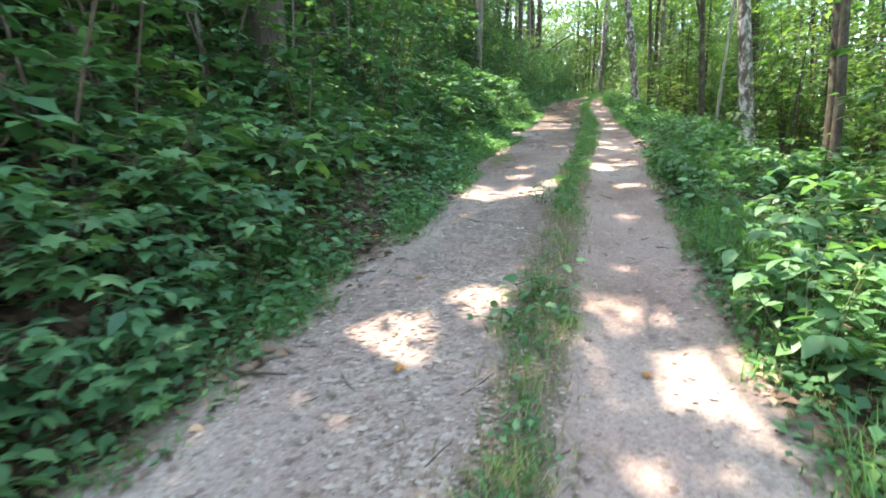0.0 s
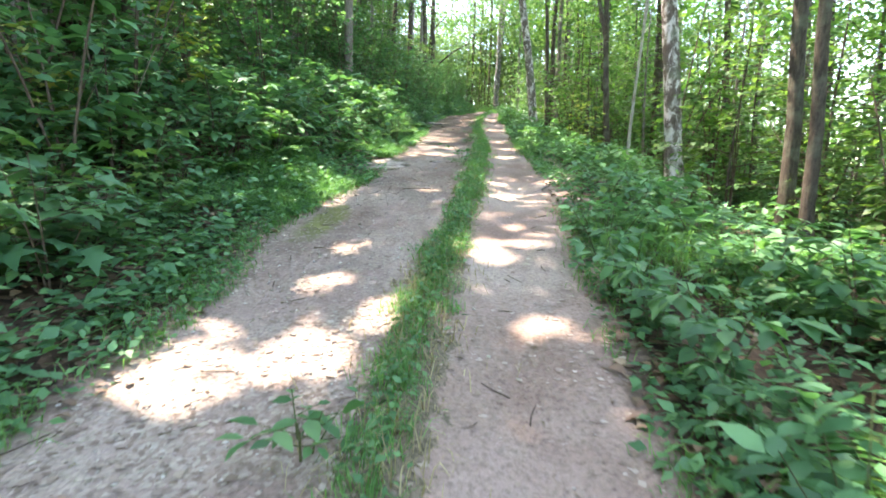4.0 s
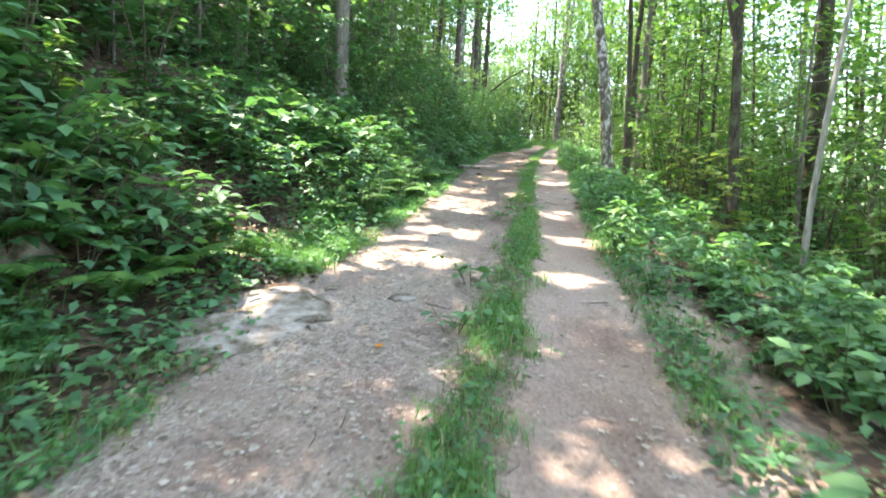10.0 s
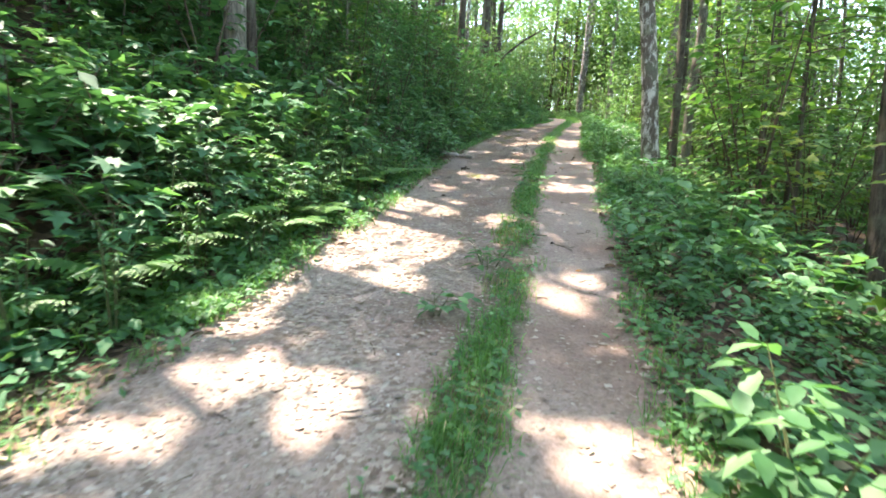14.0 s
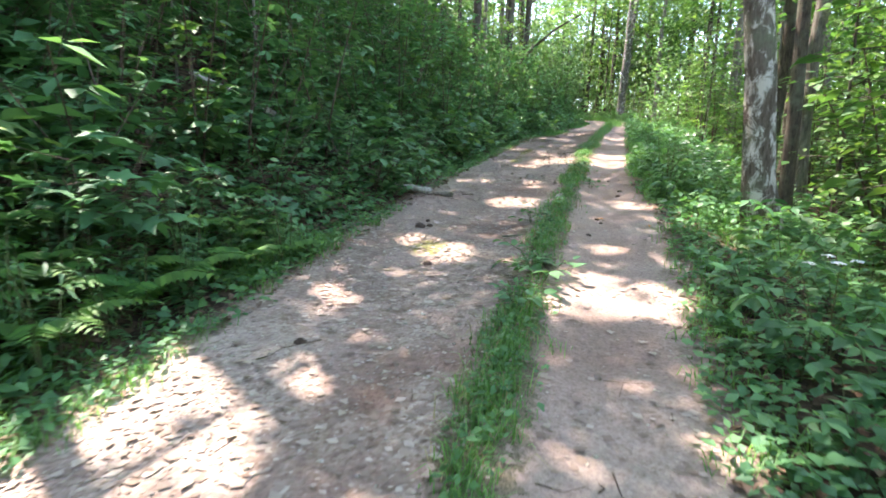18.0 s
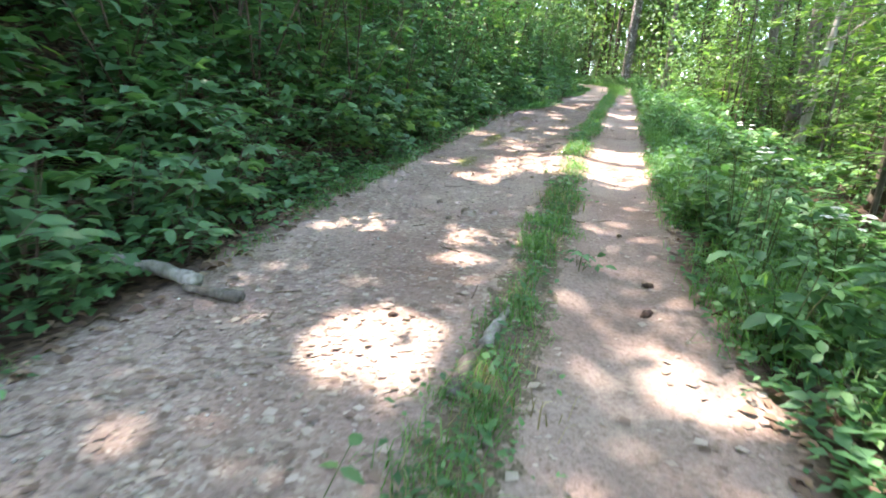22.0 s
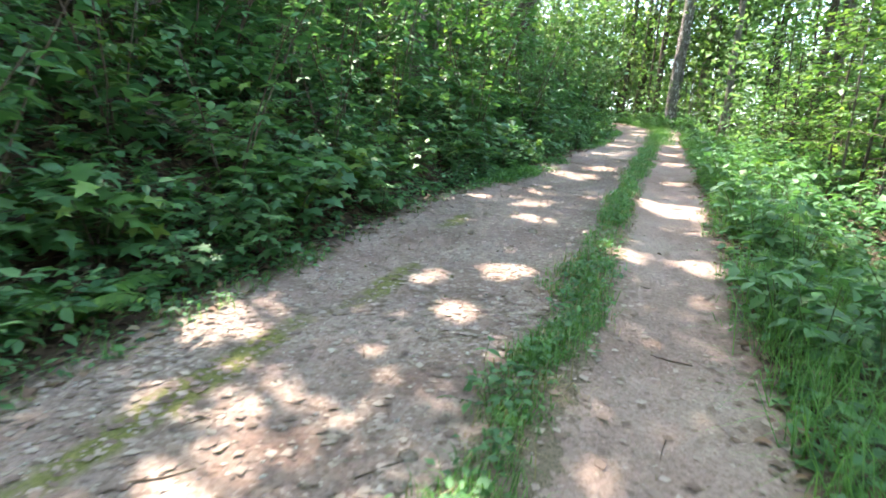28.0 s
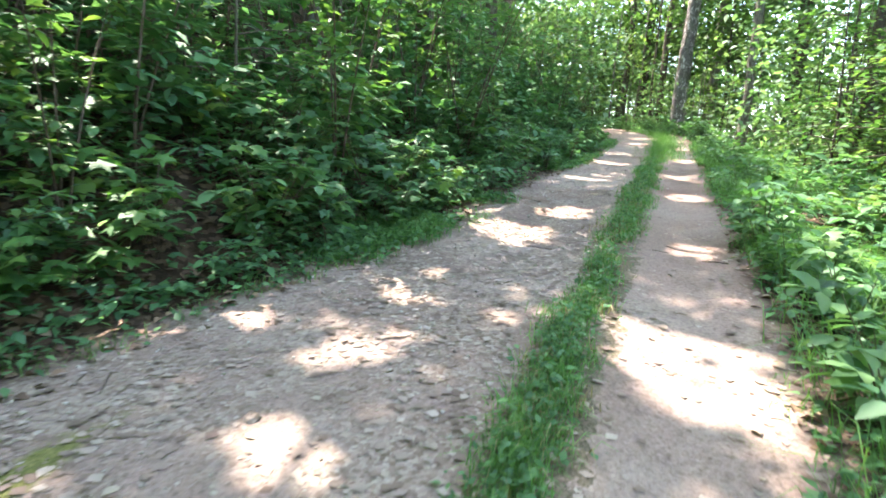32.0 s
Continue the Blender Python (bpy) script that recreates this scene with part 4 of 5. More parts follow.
def build_understorey(name, seed, tall, branches, reach, leaf_mat, bark, size=0.125, lean=0.0):
    """A slim young tree with level sprays of leaves from low down to its top."""
    r = np.random.default_rng(seed)
    thing = new(name)
    ts = np.linspace(0, 1, 8)
    trunk_line = np.stack([lean * tall * ts ** 1.5 + 0.05 * np.sin(5 * ts + seed), 0.05 * np.cos(4 * ts + seed) - 0.05, tall * ts - 0.15 * (ts == 0)], -1)
    trunk = Sheet()
    tube(trunk, trunk_line, (0.008 + 0.0055 * tall) * (1 - 0.82 * ts), 7)
    leaf = Sheet()
    for k in range(branches):
        t = 0.16 + 0.84 * (k + r.random()) / branches
        c = np.array([np.interp(t, ts, trunk_line[:, j]) for j in range(3)])
        a, long = r.random() * 6.283, reach * (1.15 - 0.75 * t) * (0.6 + 0.6 * r.random())
        u = np.linspace(0, 1, 5)[:, None]
        rise = r.uniform(0.05, 0.40)
        q = c + np.array([math.cos(a), math.sin(a), 0]) * long * u + np.array([0, 0, 1]) * long * (rise * u - 0.30 * u ** 2)
        tube(trunk, q, 0.010 * (1 - 0.8 * u[:, 0]), 4)
        n = max(6, int(long / 0.055))
        v = 0.15 + 0.85 * r.random(n)
        side = np.where(r.random(n) < 0.5, -1, 1)
        at = np.stack([np.interp(v, u[:, 0], q[:, j]) for j in range(3)], -1)
        out = 0.30 * long * r.random(n) * (1.1 - v * 0.7)
        at += np.stack([-math.sin(a) * side * out, math.cos(a) * side * out, r.normal(0.02, 0.05, n)], -1)
        scatter_leaves(leaf, PALM if seed % 2 else OVAL, at, a + side * r.uniform(0.2, 1.3, n), r.normal(-0.22, 0.22, n), size * (0.65 + 0.7 * r.random(n)), r.normal(0, 0.28, n))
    part("trunk", trunk.mesh("trunk", bark, True), thing)
    part("foliage", leaf.mesh("foliage", leaf_mat), thing)
    return thing


def pick_bank_tree(r):
    while True:
        y = r.uniform(-2, 64)
        d = 1.3 + 7.5 * r.random()
        x, size = float(left_edge(y)) - d, r.uniform(0.75, 1.2)
        up = 0.5 * d
        if d > 4.2 or not lit_spot(x, y, up + 1.0, up + 3.6, 0.7):
            return x, y, size


def pick_high_tree(r):
    """Further up the bank, where the sprays close the view."""
    while True:
        y, d = r.uniform(2, 40), 3.6 + 4.0 * r.random()
        x = float(left_edge(y)) - d
        if not lit_spot(x, y, 0.5 * d + 1.5, 0.5 * d + 5.5, 0.75):
            return x, y, r.uniform(1.1, 1.6)


def pick_slope_tree(r):
    while True:
        y = r.uniform(-1, 64)
        x = float(right_edge(y)) + 2.4 + 9 * r.random() ** 1.2
        if not hides_trunk(x, y):
            return x, y, r.uniform(0.8, 1.35)


bank_trees = [build_understorey("understorey_tree", 120 + k, (3.4, 4.2, 2.8)[k], (17, 20, 14)[k], 1.5, (SHRUB_LEAF, MAPLE_LEAF, SHRUB_LEAF)[k], BARK_GREY, 0.145, 0.10) for k in range(3)]
grow(bank_trees, sites(165, pick_bank_tree, 0.7, 17) + sites(70, pick_high_tree, 0.8, 22), dict(label="young understorey tree with level leafy sprays on the bank", category="tree", group="bank understorey"))
slope_trees = [build_understorey("understorey_tree", 130 + k, (4.6, 5.8, 3.6)[k], (24, 30, 18)[k], 1.7, (MAPLE_LEAF, CROWN_LEAF, CROWN_LEAF)[k], (BARK_DARK, BARK_GREY, BARK_DARK)[k], 0.14) for k in range(3)]
grow(slope_trees, sites(150, pick_slope_tree, 0.75, 18) + [(1.5, 67.6, 0.75), (2.6, 66.2, 0.9), (-0.7, 72.0, 0.8), (1.6, 70.4, 1.0), (3.4, 69.4, 1.1), (-2.2, 73.4, 1.0), (0.4, 73.2, 1.1), (2.9, 72.6, 1.2), (-4.6, 77.0, 1.1), (-6.8, 79.6, 1.2)], dict(label="slim understorey tree with light green sprays below the track", category="tree", group="slope understorey"))


# deeper undergrowth, joined
def deep_undergrowth():
    r = np.random.default_rng(31)
    leaf = {"left": Sheet(), "right": Sheet()}
    wood = Sheet()
    lows = [leafy_stems(np.random.default_rng(200 + k), 5, 0.8, 0.45, 110, 0.17, RHOMB, stalks=False) for k in range(4)]
    highs = [leafy_stems(np.random.default_rng(210 + k), 3, 2.6, 1.0, 190, 0.19, RHOMB, bare=0.15, stalks=False) for k in range(4)]

    def drop(side, x, y, which, size):
        w, l0 = which[int(r.integers(4))]
        a = r.random() * 6.283
        turn = np.array([[math.cos(a), -math.sin(a), 0], [math.sin(a), math.cos(a), 0], [0, 0, 1]])
        at = np.array([x, y, float(height(x, y))])
        leaf[side].add(np.concatenate(l0.v) @ turn.T * size + at, np.concatenate(l0.f))
        wood.add(np.concatenate(w.v) @ turn.T * size + at, np.concatenate(w.f))

    for _ in range(620):
        y = r.uniform(-4, 70)
        drop("left", float(left_edge(y)) - 1.6 - 11 * r.random() ** 1.4, y, lows, r.uniform(0.8, 1.6))
    for _ in range(300):
        y = r.uniform(-4, 75)
        drop("left", float(left_edge(y)) - 3.4 - 12 * r.random() ** 1.2, y, highs, r.uniform(0.7, 1.3))
    for _ in range(640):
        y = r.uniform(-4, 72)
        drop("right", float(right_edge(y)) + (1.3 if y < 50 else 2.6) + 15 * r.random() ** 1.3, y, lows, r.uniform(0.7, 1.3))
    for _ in range(170):
        y = r.uniform(-4, 75)
        drop("right", float(right_edge(y)) + 5.0 + 14 * r.random(), y, highs, r.uniform(0.7, 1.2))
    a = new("bank_undergrowth", leaf["left"].mesh("bank_undergrowth", SHRUB_LEAF))
    tagged(a, "dense dark green undergrowth up the bank", "undergrowth", kind="stuff")
    b = new("slope_undergrowth", leaf["right"].mesh("slope_undergrowth", HERB_LEAF))
    tagged(b, "light green undergrowth down the slope", "undergrowth", kind="stuff")
    c = new("undergrowth_stems", wood.mesh("undergrowth_stems", TWIG))
    tagged(c, "thin brown stems of the undergrowth", "stem", kind="stuff")


deep_undergrowth()


def far_undergrowth():
    """Brush that closes the view beyond the bend and down the slope."""
    r = np.random.default_rng(41)
    leaf = Sheet()
    n = 0
    while n < 2050:
        x, y = (r.uniform(-24, 24), r.uniform(57, 92)) if n < 800 else (r.uniform(13, 45), r.uniform(-12, 90)) if n < 1600 else (r.uniform(-38, 42), r.uniform(90, 112))
        if left_edge(y) - 0.6 < x < right_edge(y) + 0.6 and y < 78:
            continue
        if -1.5 < x < 2.4 and y < 68:
            continue
        n += 1
        k = 80
        tall = r.uniform(6, 15) if y > 90 else r.uniform(0.7, 6.5) if y > 60 else r.uniform(1.5, 12.0)
        at = r.normal(size=(k, 3)) * ([1.2, 1.2, 0.3 * tall] if y > 90 else [0.75, 0.75, 0.3 * tall]) + [x, y, float(height(x, y)) + tall * 0.55]
        scatter_leaves(leaf, RHOMB, at, r.random(k) * 6.283, r.normal(-0.2, 0.35, k), r.uniform(0.18, 0.34, k) * (1.6 if y > 90 else 1.35 if x > 13 else 1.0), r.normal(0, 0.4, k))
    tagged(new("far_brush", leaf.mesh("far_brush", FAR_LIT_LEAF)), "sunlit light green brush further off", "brush", kind="stuff")


far_undergrowth()


def ground_cover():
    """Low leaves close to the ground on both sides."""
    r = np.random.default_rng(43)
    for name, side, shape, n, deep, mat, label in (
        ("bank_cover", -1, OVAL, 17000, 3.6, SHRUB_LEAF, "low dark green leaves covering the foot of the bank"),
        ("slope_cover", 1, OVAL, 11000, 3.2, HERB_LEAF, "low bright green leaves covering the verge"),
    ):
        s = Sheet()
        y = r.uniform(-2, 62, n)
        d = (0.30 if side < 0 else 0.12) + deep * r.random(n) ** 1.5
        thick = 0.72 + 0.8 * smooth_noise(d * 2, y, 0.9, 21 + side) - np.where((side > 0) & (y > 9.5) & (y < 17.5) & (d < 0.7), 0.25, 0.0)
        keep = r.random(n) < thick - 0.6 * (np.hypot(d - 1.1, y - 16.5) < 0.8) * (side < 0)
        y, d = y[keep], d[keep]
        x = left_edge(y) - d if side < 0 else right_edge(y) + d
        k = np.repeat(np.arange(len(x)), 4)
        lift = np.clip(0.04 + 0.3 * d[k], 0, 0.34 if side > 0 else 0.62) * r.random(len(k))
        xx, yy = x[k] + r.normal(0, 0.06, len(k)), y[k] + r.normal(0, 0.06, len(k))
        at = np.stack([xx, yy, height(xx, yy) + 0.015 + lift], -1)
        scatter_leaves(s, shape, at, r.random(len(k)) * 6.283, r.normal(-0.05, 0.3, len(k)), r.uniform(0.05, 0.12 if side > 0 else 0.15, len(k)), r.normal(0, 0.3, len(k)))
        tagged(new(name, s.mesh(name, mat)), label, "ground cover", kind="stuff")


ground_cover()


# ---- grass, small plants and loose bits on the ground ----
def blades(r, x, y, low, high, bend=1.5, width=0.0025):
    n = len(x)
    z = height(x, y)
    l0 = r.uniform(low, high, n)
    a = r.random(n) * 6.283
    d = np.stack([np.cos(a), np.sin(a), 0 * a], -1)
    s = np.stack([-np.sin(a), np.cos(a), 0 * a], -1) * width * (0.7 + 0.8 * r.random(n))[:, None]
    b = r.random(n) * bend + 0.15
    p0 = np.stack([x, y, z - 0.01], -1)
    p1 = p0 + d * (l0 * b * 0.35)[:, None] + [[0, 0, 1]] * (l0 * 0.62)[:, None]
    p2 = p0 + d * (l0 * b)[:, None] + [[0, 0, 1]] * (l0 * (1.0 - 0.38 * b))[:, None]
    v = np.stack([p0 - s, p0 + s, p1 - s * 0.8, p1 + s * 0.8, p2], 1)
    f = np.array([(0, 1, 3), (0, 3, 2), (2, 3, 4)])[None] + (np.arange(n) * 5)[:, None, None]
    return v.reshape(-1, 3), f.reshape(-1, 3)


def strip_place(r, n):
    """The middle strip: thin and dry at first, thick in the middle stretch, in round tufts further up."""
    y = r.uniform(-1.5, 60, n * 4)
    dens = along(y, (-1.5, 0.22), (7.5, 0.24), (9.5, 0.9), (17, 0.95), (20, 0.6), (23, 0.5), (26, 0.35), (35, 0.35), (37, 0.75), (60, 0.9))
    dens = dens * (0.8 + 0.75 * smooth_noise(y, y * 0 + 3, 0.75, 8) + 0.3 * smooth_noise(y, y * 0, 2.6, 9))
    y = y[r.random(len(y)) < dens][:n]
    wide = 0.085 + 0.05 * smooth_noise(y, y * 0 + 11, 0.7, 46)
    lean = np.where(y > 34, 0.09, 0.04) * smooth_noise(y, y * 0 + 7, 0.9, 44)
    return strip_mid(y) + r.normal(0, 1, len(y)) * wide + lean - np.where(y > 34, 0.05, 0.0), y


def edge_place(side):
    def place(r, n):
        y = r.uniform(-1.5, 60, n * 3)
        keep = r.random(len(y)) < (0.30 if side < 0 else 0.45) + 0.7 * smooth_noise(y, y * 0 + side, 1.3, 12)
        y = y[keep][:n]
        d = np.abs(r.normal(0.12, 0.22, len(y)))
        return (left_edge(y) - d + 0.12 if side < 0 else right_edge(y) + d - 0.05), y
    return place


def verge_place(r, n):
    """The low green patches between the left rut and the shrubs."""
    patches = ((2.5, 8.0, 0.18), (8.0, 9.8, 0.12), (9.8, 13.9, 0.75), (15.9, 19.0, 0.42), (19.0, 26.0, 0.30), (34.0, 36.0, 0.08), (43.0, 46.5, 0.16))
    y = np.concatenate([r.uniform(a, b, int(n * 3 * share)) for a, b, share in patches])
    r.shuffle(y)
    d = np.where((y > 9.8) & (y < 14.0), 1.45, 0.95) * r.random(len(y)) ** 0.9 - np.where(y > 40, 0.35, 0.0)
    keep = r.random(len(y)) < 0.5 + 1.5 * smooth_noise(y, d, 1.2, 15)
    y, d = y[keep][:n], d[keep][:n]
    return left_edge(y) - d, y


def tall_place(r, n):
    """Taller grass on the right verge further up."""
    y = np.concatenate([r.uniform(27, 58, n * 2), r.uniform(0, 10, n // 3)])
    r.shuffle(y)
    d = 0.1 + 1.7 * r.random(len(y))
    keep = r.random(len(y)) < 0.55 + 0.9 * smooth_noise(y, d, 1.3, 19)
    y, d = y[keep][:n], d[keep][:n]
    return right_edge(y) + d, y


def grass():
    r = np.random.default_rng(17)

    def cover(place, tufts, per, spread, low, high):
        x, y = place(r, tufts)
        k = np.repeat(np.arange(len(x)), per)
        return blades(r, x[k] + r.normal(0, spread, len(k)), y[k] + r.normal(0, spread, len(k)), low, high)

    green, dry = Sheet(), Sheet()
    green.add(*cover(strip_place, 2000, 24, 0.05, 0.04, 0.16))
    green.add(*cover(edge_place(-1), 800, 18, 0.07, 0.04, 0.15))
    green.add(*cover(edge_place(1), 800, 18, 0.07, 0.04, 0.17))
    green.add(*cover(verge_place, 1100, 22, 0.09, 0.07, 0.24))
    green.add(*cover(tall_place, 1500, 15, 0.08, 0.2, 0.5))
    y = np.repeat(r.uniform(53, 68, 260), 16)
    green.add(*blades(r, strip_mid(y) + r.normal(0.1, 0.24, len(y)), y + r.normal(0, 0.1, len(y)), 0.15, 0.45))
    dry.add(*cover(strip_place, 420, 14, 0.07, 0.05, 0.17))
    k = r.uniform(-1, 9, 170)
    k = np.repeat(k, 14)
    dry.add(*blades(r, strip_mid(k) + r.normal(0, 0.16, len(k)), k + r.normal(0, 0.06, len(k)), 0.05, 0.16))
    tagged(new("grass", green.mesh("grass", GRASS_LEAF)), "green grass along the middle strip and the verges", "grass", kind="stuff")
    tagged(new("dry_grass", dry.mesh("dry_grass", DRY_GRASS)), "straw-coloured dry grass in the middle strip", "grass", kind="stuff")
    small = Sheet()
    for place, n, size in ((strip_place, 4600, 0.048), (edge_place(-1), 2800, 0.06), (edge_place(1), 2800, 0.06), (verge_place, 4200, 0.085)):
        x, y = place(r, n)
        k = np.repeat(np.arange(len(x)), 3)
        x, y = x[k] + r.normal(0, 0.05, len(k)), y[k] + r.normal(0, 0.05, len(k))
        at = np.stack([x, y, height(x, y) + r.uniform(0.01, 0.09, len(x))], -1)
        scatter_leaves(small, OVAL, at, r.random(len(x)) * 6.283, r.normal(0.1, 0.3, len(x)), size * (0.5 + r.random(len(x))), r.normal(0, 0.3, len(x)))
    tagged(new("small_weeds", small.mesh("small_weeds", HERB_LEAF)), "small broad-leaved weeds creeping in from the verges", "weeds", kind="stuff")


grass()


def loose_ground():
    r = np.random.default_rng(23)
    # pebbles and chips of stone
    n = 9500
    y = r.uniform(-0.5, 52, n)
    lo, hi = left_edge(y), right_edge(y)
    x = np.where(r.random(n) < 0.88, lo + (strip_mid(y) - 0.1 - lo) * r.random(n), lo + (hi - lo) * r.random(n))
    s = 0.006 + 0.016 * r.random(n) ** 3 + 0.004 * r.random(n)
    oct_v = np.array([(1, 0, 0), (0.1, 0.9, 0.1), (-0.9, 0.1, 0), (0, -1, 0.05), (0.1, 0.1, 0.55), (0, 0, -0.4)])
    oct_f = np.array([(0, 1, 4), (1, 2, 4), (2, 3, 4), (3, 0, 4), (1, 0, 5), (2, 1, 5), (3, 2, 5), (0, 3, 5)])
    a = r.random(n) * 6.283
    c, sn = np.cos(a), np.sin(a)
    jit = oct_v[None] * (0.7 + 0.6 * r.random((n, 6, 1)))
    v = np.stack([jit[..., 0] * c[:, None] - jit[..., 1] * sn[:, None] * 0.7, jit[..., 0] * sn[:, None] + jit[..., 1] * c[:, None] * 0.7, jit[..., 2]], -1) * s[:, None, None]
    v += np.stack([x, y, height(x, y) + 0.1 * s], -1)[:, None]
    st = Sheet()
    st.add(v.reshape(-1, 3), (oct_f[None] + (np.arange(n) * 6)[:, None, None]).reshape(-1, 3))
    tagged(new("pebbles", st.mesh("pebbles", PEBBLE)), "grey and tan pebbles strewn over the ruts", "pebbles", kind="stuff")
    # fallen leaves: thick on the litter, thin on the track
    lv, old = Sheet(), Sheet()
    n = 11000
    y = r.uniform(-1, 55, n)
    x = np.where(r.random(n) < 0.66, left_edge(y) - 3.5 * r.random(n) ** 1.5 + 0.12, right_edge(y) + 2.5 * r.random(n) ** 1.6 - 0.05)
    curled = (OVATE[0] * [1.3, 1, 2.2], OVATE[1])
    scatter_leaves(lv, curled, np.stack([x, y, height(x, y) + 0.012], -1), r.random(n) * 6.283, r.normal(0.06, 0.14, n), 0.05 + 0.06 * r.random(n), r.normal(0, 0.22, n))
    n = 3600
    y = r.uniform(-0.5, 52, n)
    x = left_edge(y) + (right_edge(y) - left_edge(y)) * r.random(n) ** 1.3
    scatter_leaves(old, (OVATE[0] * [1.5, 1, 0.8], OVATE[1]), np.stack([x, y, height(x, y) + 0.005], -1), r.random(n) * 6.283, r.normal(0.02, 0.06, n), 0.025 + 0.05 * r.random(n) ** 2, r.normal(0, 0.10, n))
    tagged(new("trodden_leaves", old.mesh("trodden_leaves", TRODDEN_LEAF)), "flat pale old leaves trodden onto the track", "leaves", kind="stuff")
    n = 1500
    y = np.where(r.random(n) < 0.4, 16.3 + r.normal(0, 0.7, n), r.uniform(24, 50, n))
    x = left_edge(y) - 0.35 - np.abs(r.normal(0.1, 0.35, n))
    scatter_leaves(lv, (OVATE[0] * [1.3, 1, 2.2], OVATE[1]), np.stack([x, y, height(x, y) + 0.015], -1), r.random(n) * 6.283, r.normal(0.1, 0.2, n), 0.06 + 0.06 * r.random(n), r.normal(0, 0.3, n))
    tagged(new("fallen_leaves", lv.mesh("fallen_leaves", DEAD_LEAF)), "brown dead leaves littering the bank and the verge", "leaves", kind="stuff")
    # chips of old leaves trodden into the ruts
    ch = Sheet()
    n = 92000
    y = r.uniform(-0.3, 48, n)
    side = r.random(n)
    x = np.where(side < 0.82, left_edge(y) + 0.05 + (strip_mid(y) - 0.1 - left_edge(y)) * r.random(n), np.where(side < 0.9, right_edge(y) - 0.75 * r.random(n) ** 2, strip_mid(y) + r.normal(0, 0.2, n)))
    keep = r.random(n) < 0.65 + 0.6 * smooth_noise(x, y, 0.8, 33)
    x, y = x[keep], y[keep]
    n = len(x)
    scatter_leaves(ch, (RHOMB[0] * [1.3, 1, 0.35], RHOMB[1]), np.stack([x, y, height(x, y) + 0.004], -1), r.random(n) * 6.283, r.normal(0.02, 0.06, n), 0.02 + along(y, (0, 0.042), (16, 0.045), (22, 0.062), (50, 0.062)) * r.random(n) ** 1.7, r.normal(0, 0.07, n))
    tagged(new("leaf_chips", ch.mesh("leaf_chips", FLAKE)), "brown chips of old leaves trodden into the ruts", "leaf chips", kind="stuff")
    tw = Sheet()
    for _ in range(420):
        y = r.uniform(-0.5, 50)
        x = float(left_edge(y)) - 1.2 + r.random() * (float(right_edge(y)) - float(left_edge(y)) + 1.8)
        l0, a = 0.05 + 0.22 * r.random() ** 2, r.random() * 6.283
        p = np.array([x, y])
        q = p + np.array([math.cos(a), math.sin(a)]) * l0
        m = (p + q) / 2 + r.normal(0, 0.012, 2)
        tube(tw, [(*e, float(height(*e)) + 0.006) for e in (p, m, q)], np.array([1, 0.8, 0.5]) * (0.002 + 0.004 * r.random()), 4)
    tagged(new("fallen_twigs", tw.mesh("fallen_twigs", TWIG)), "small brown twigs lying on the track", "twigs", kind="stuff")


loose_ground()


# ---- single things along the way ----
def lump(seed, size, rough=0.18, rings=7, sides=12):
    """An uneven stone-like lump with a flat foot; size in x, y, z."""
    r = np.random.default_rng(seed)
    v, f = [], []
    for i in range(rings):
        t = i / (rings - 1)
        wide, z = math.cos(t * math.pi / 2) ** 0.55, math.sin(t * math.pi / 2) ** 0.9
        for j in range(sides):
            a = j / sides * 6.283
            bulge = float(smooth_noise(math.cos(a) * 1.7 + seed, math.sin(a) * 1.7 + 2 * t, 0.8, seed))
            w = wide * (1 + rough * (1.3 * bulge + 0.35 * r.normal()) * (i < rings - 1))
            top = float(smooth_noise(math.cos(a) * w * 3 + seed, math.sin(a) * w * 3, 0.9, seed + 1))
            v.append((math.cos(a) * w * size[0] / 2, math.sin(a) * w * size[1] / 2, (z - 0.25) * size[2] * (1 + 0.22 * top + 0.05 * r.normal())))
    for i in range(rings - 1):
        for j in range(sides):
            a, b = i * sides + j, i * sides + (j + 1) % sides
            f += [(a, b, b + sides), (a, b + sides, a + sides)]
    return np.array(v), np.array(f)


def place_lump(name, seed, size, mat, x, y, turn, label, category, rough=0.18, sink=0.0, group="", rings=7, sides=12):
    v, f = lump(seed, size, rough, rings, sides)
    ob = new(name, mesh_from(name, v, f, mat, True))
    ob.matrix_basis = put(ob, x, y * ALONG, turn, 1.0, sink, (math.degrees(slope_at(y)), 0.0))
    return tagged(ob, label, category, group)


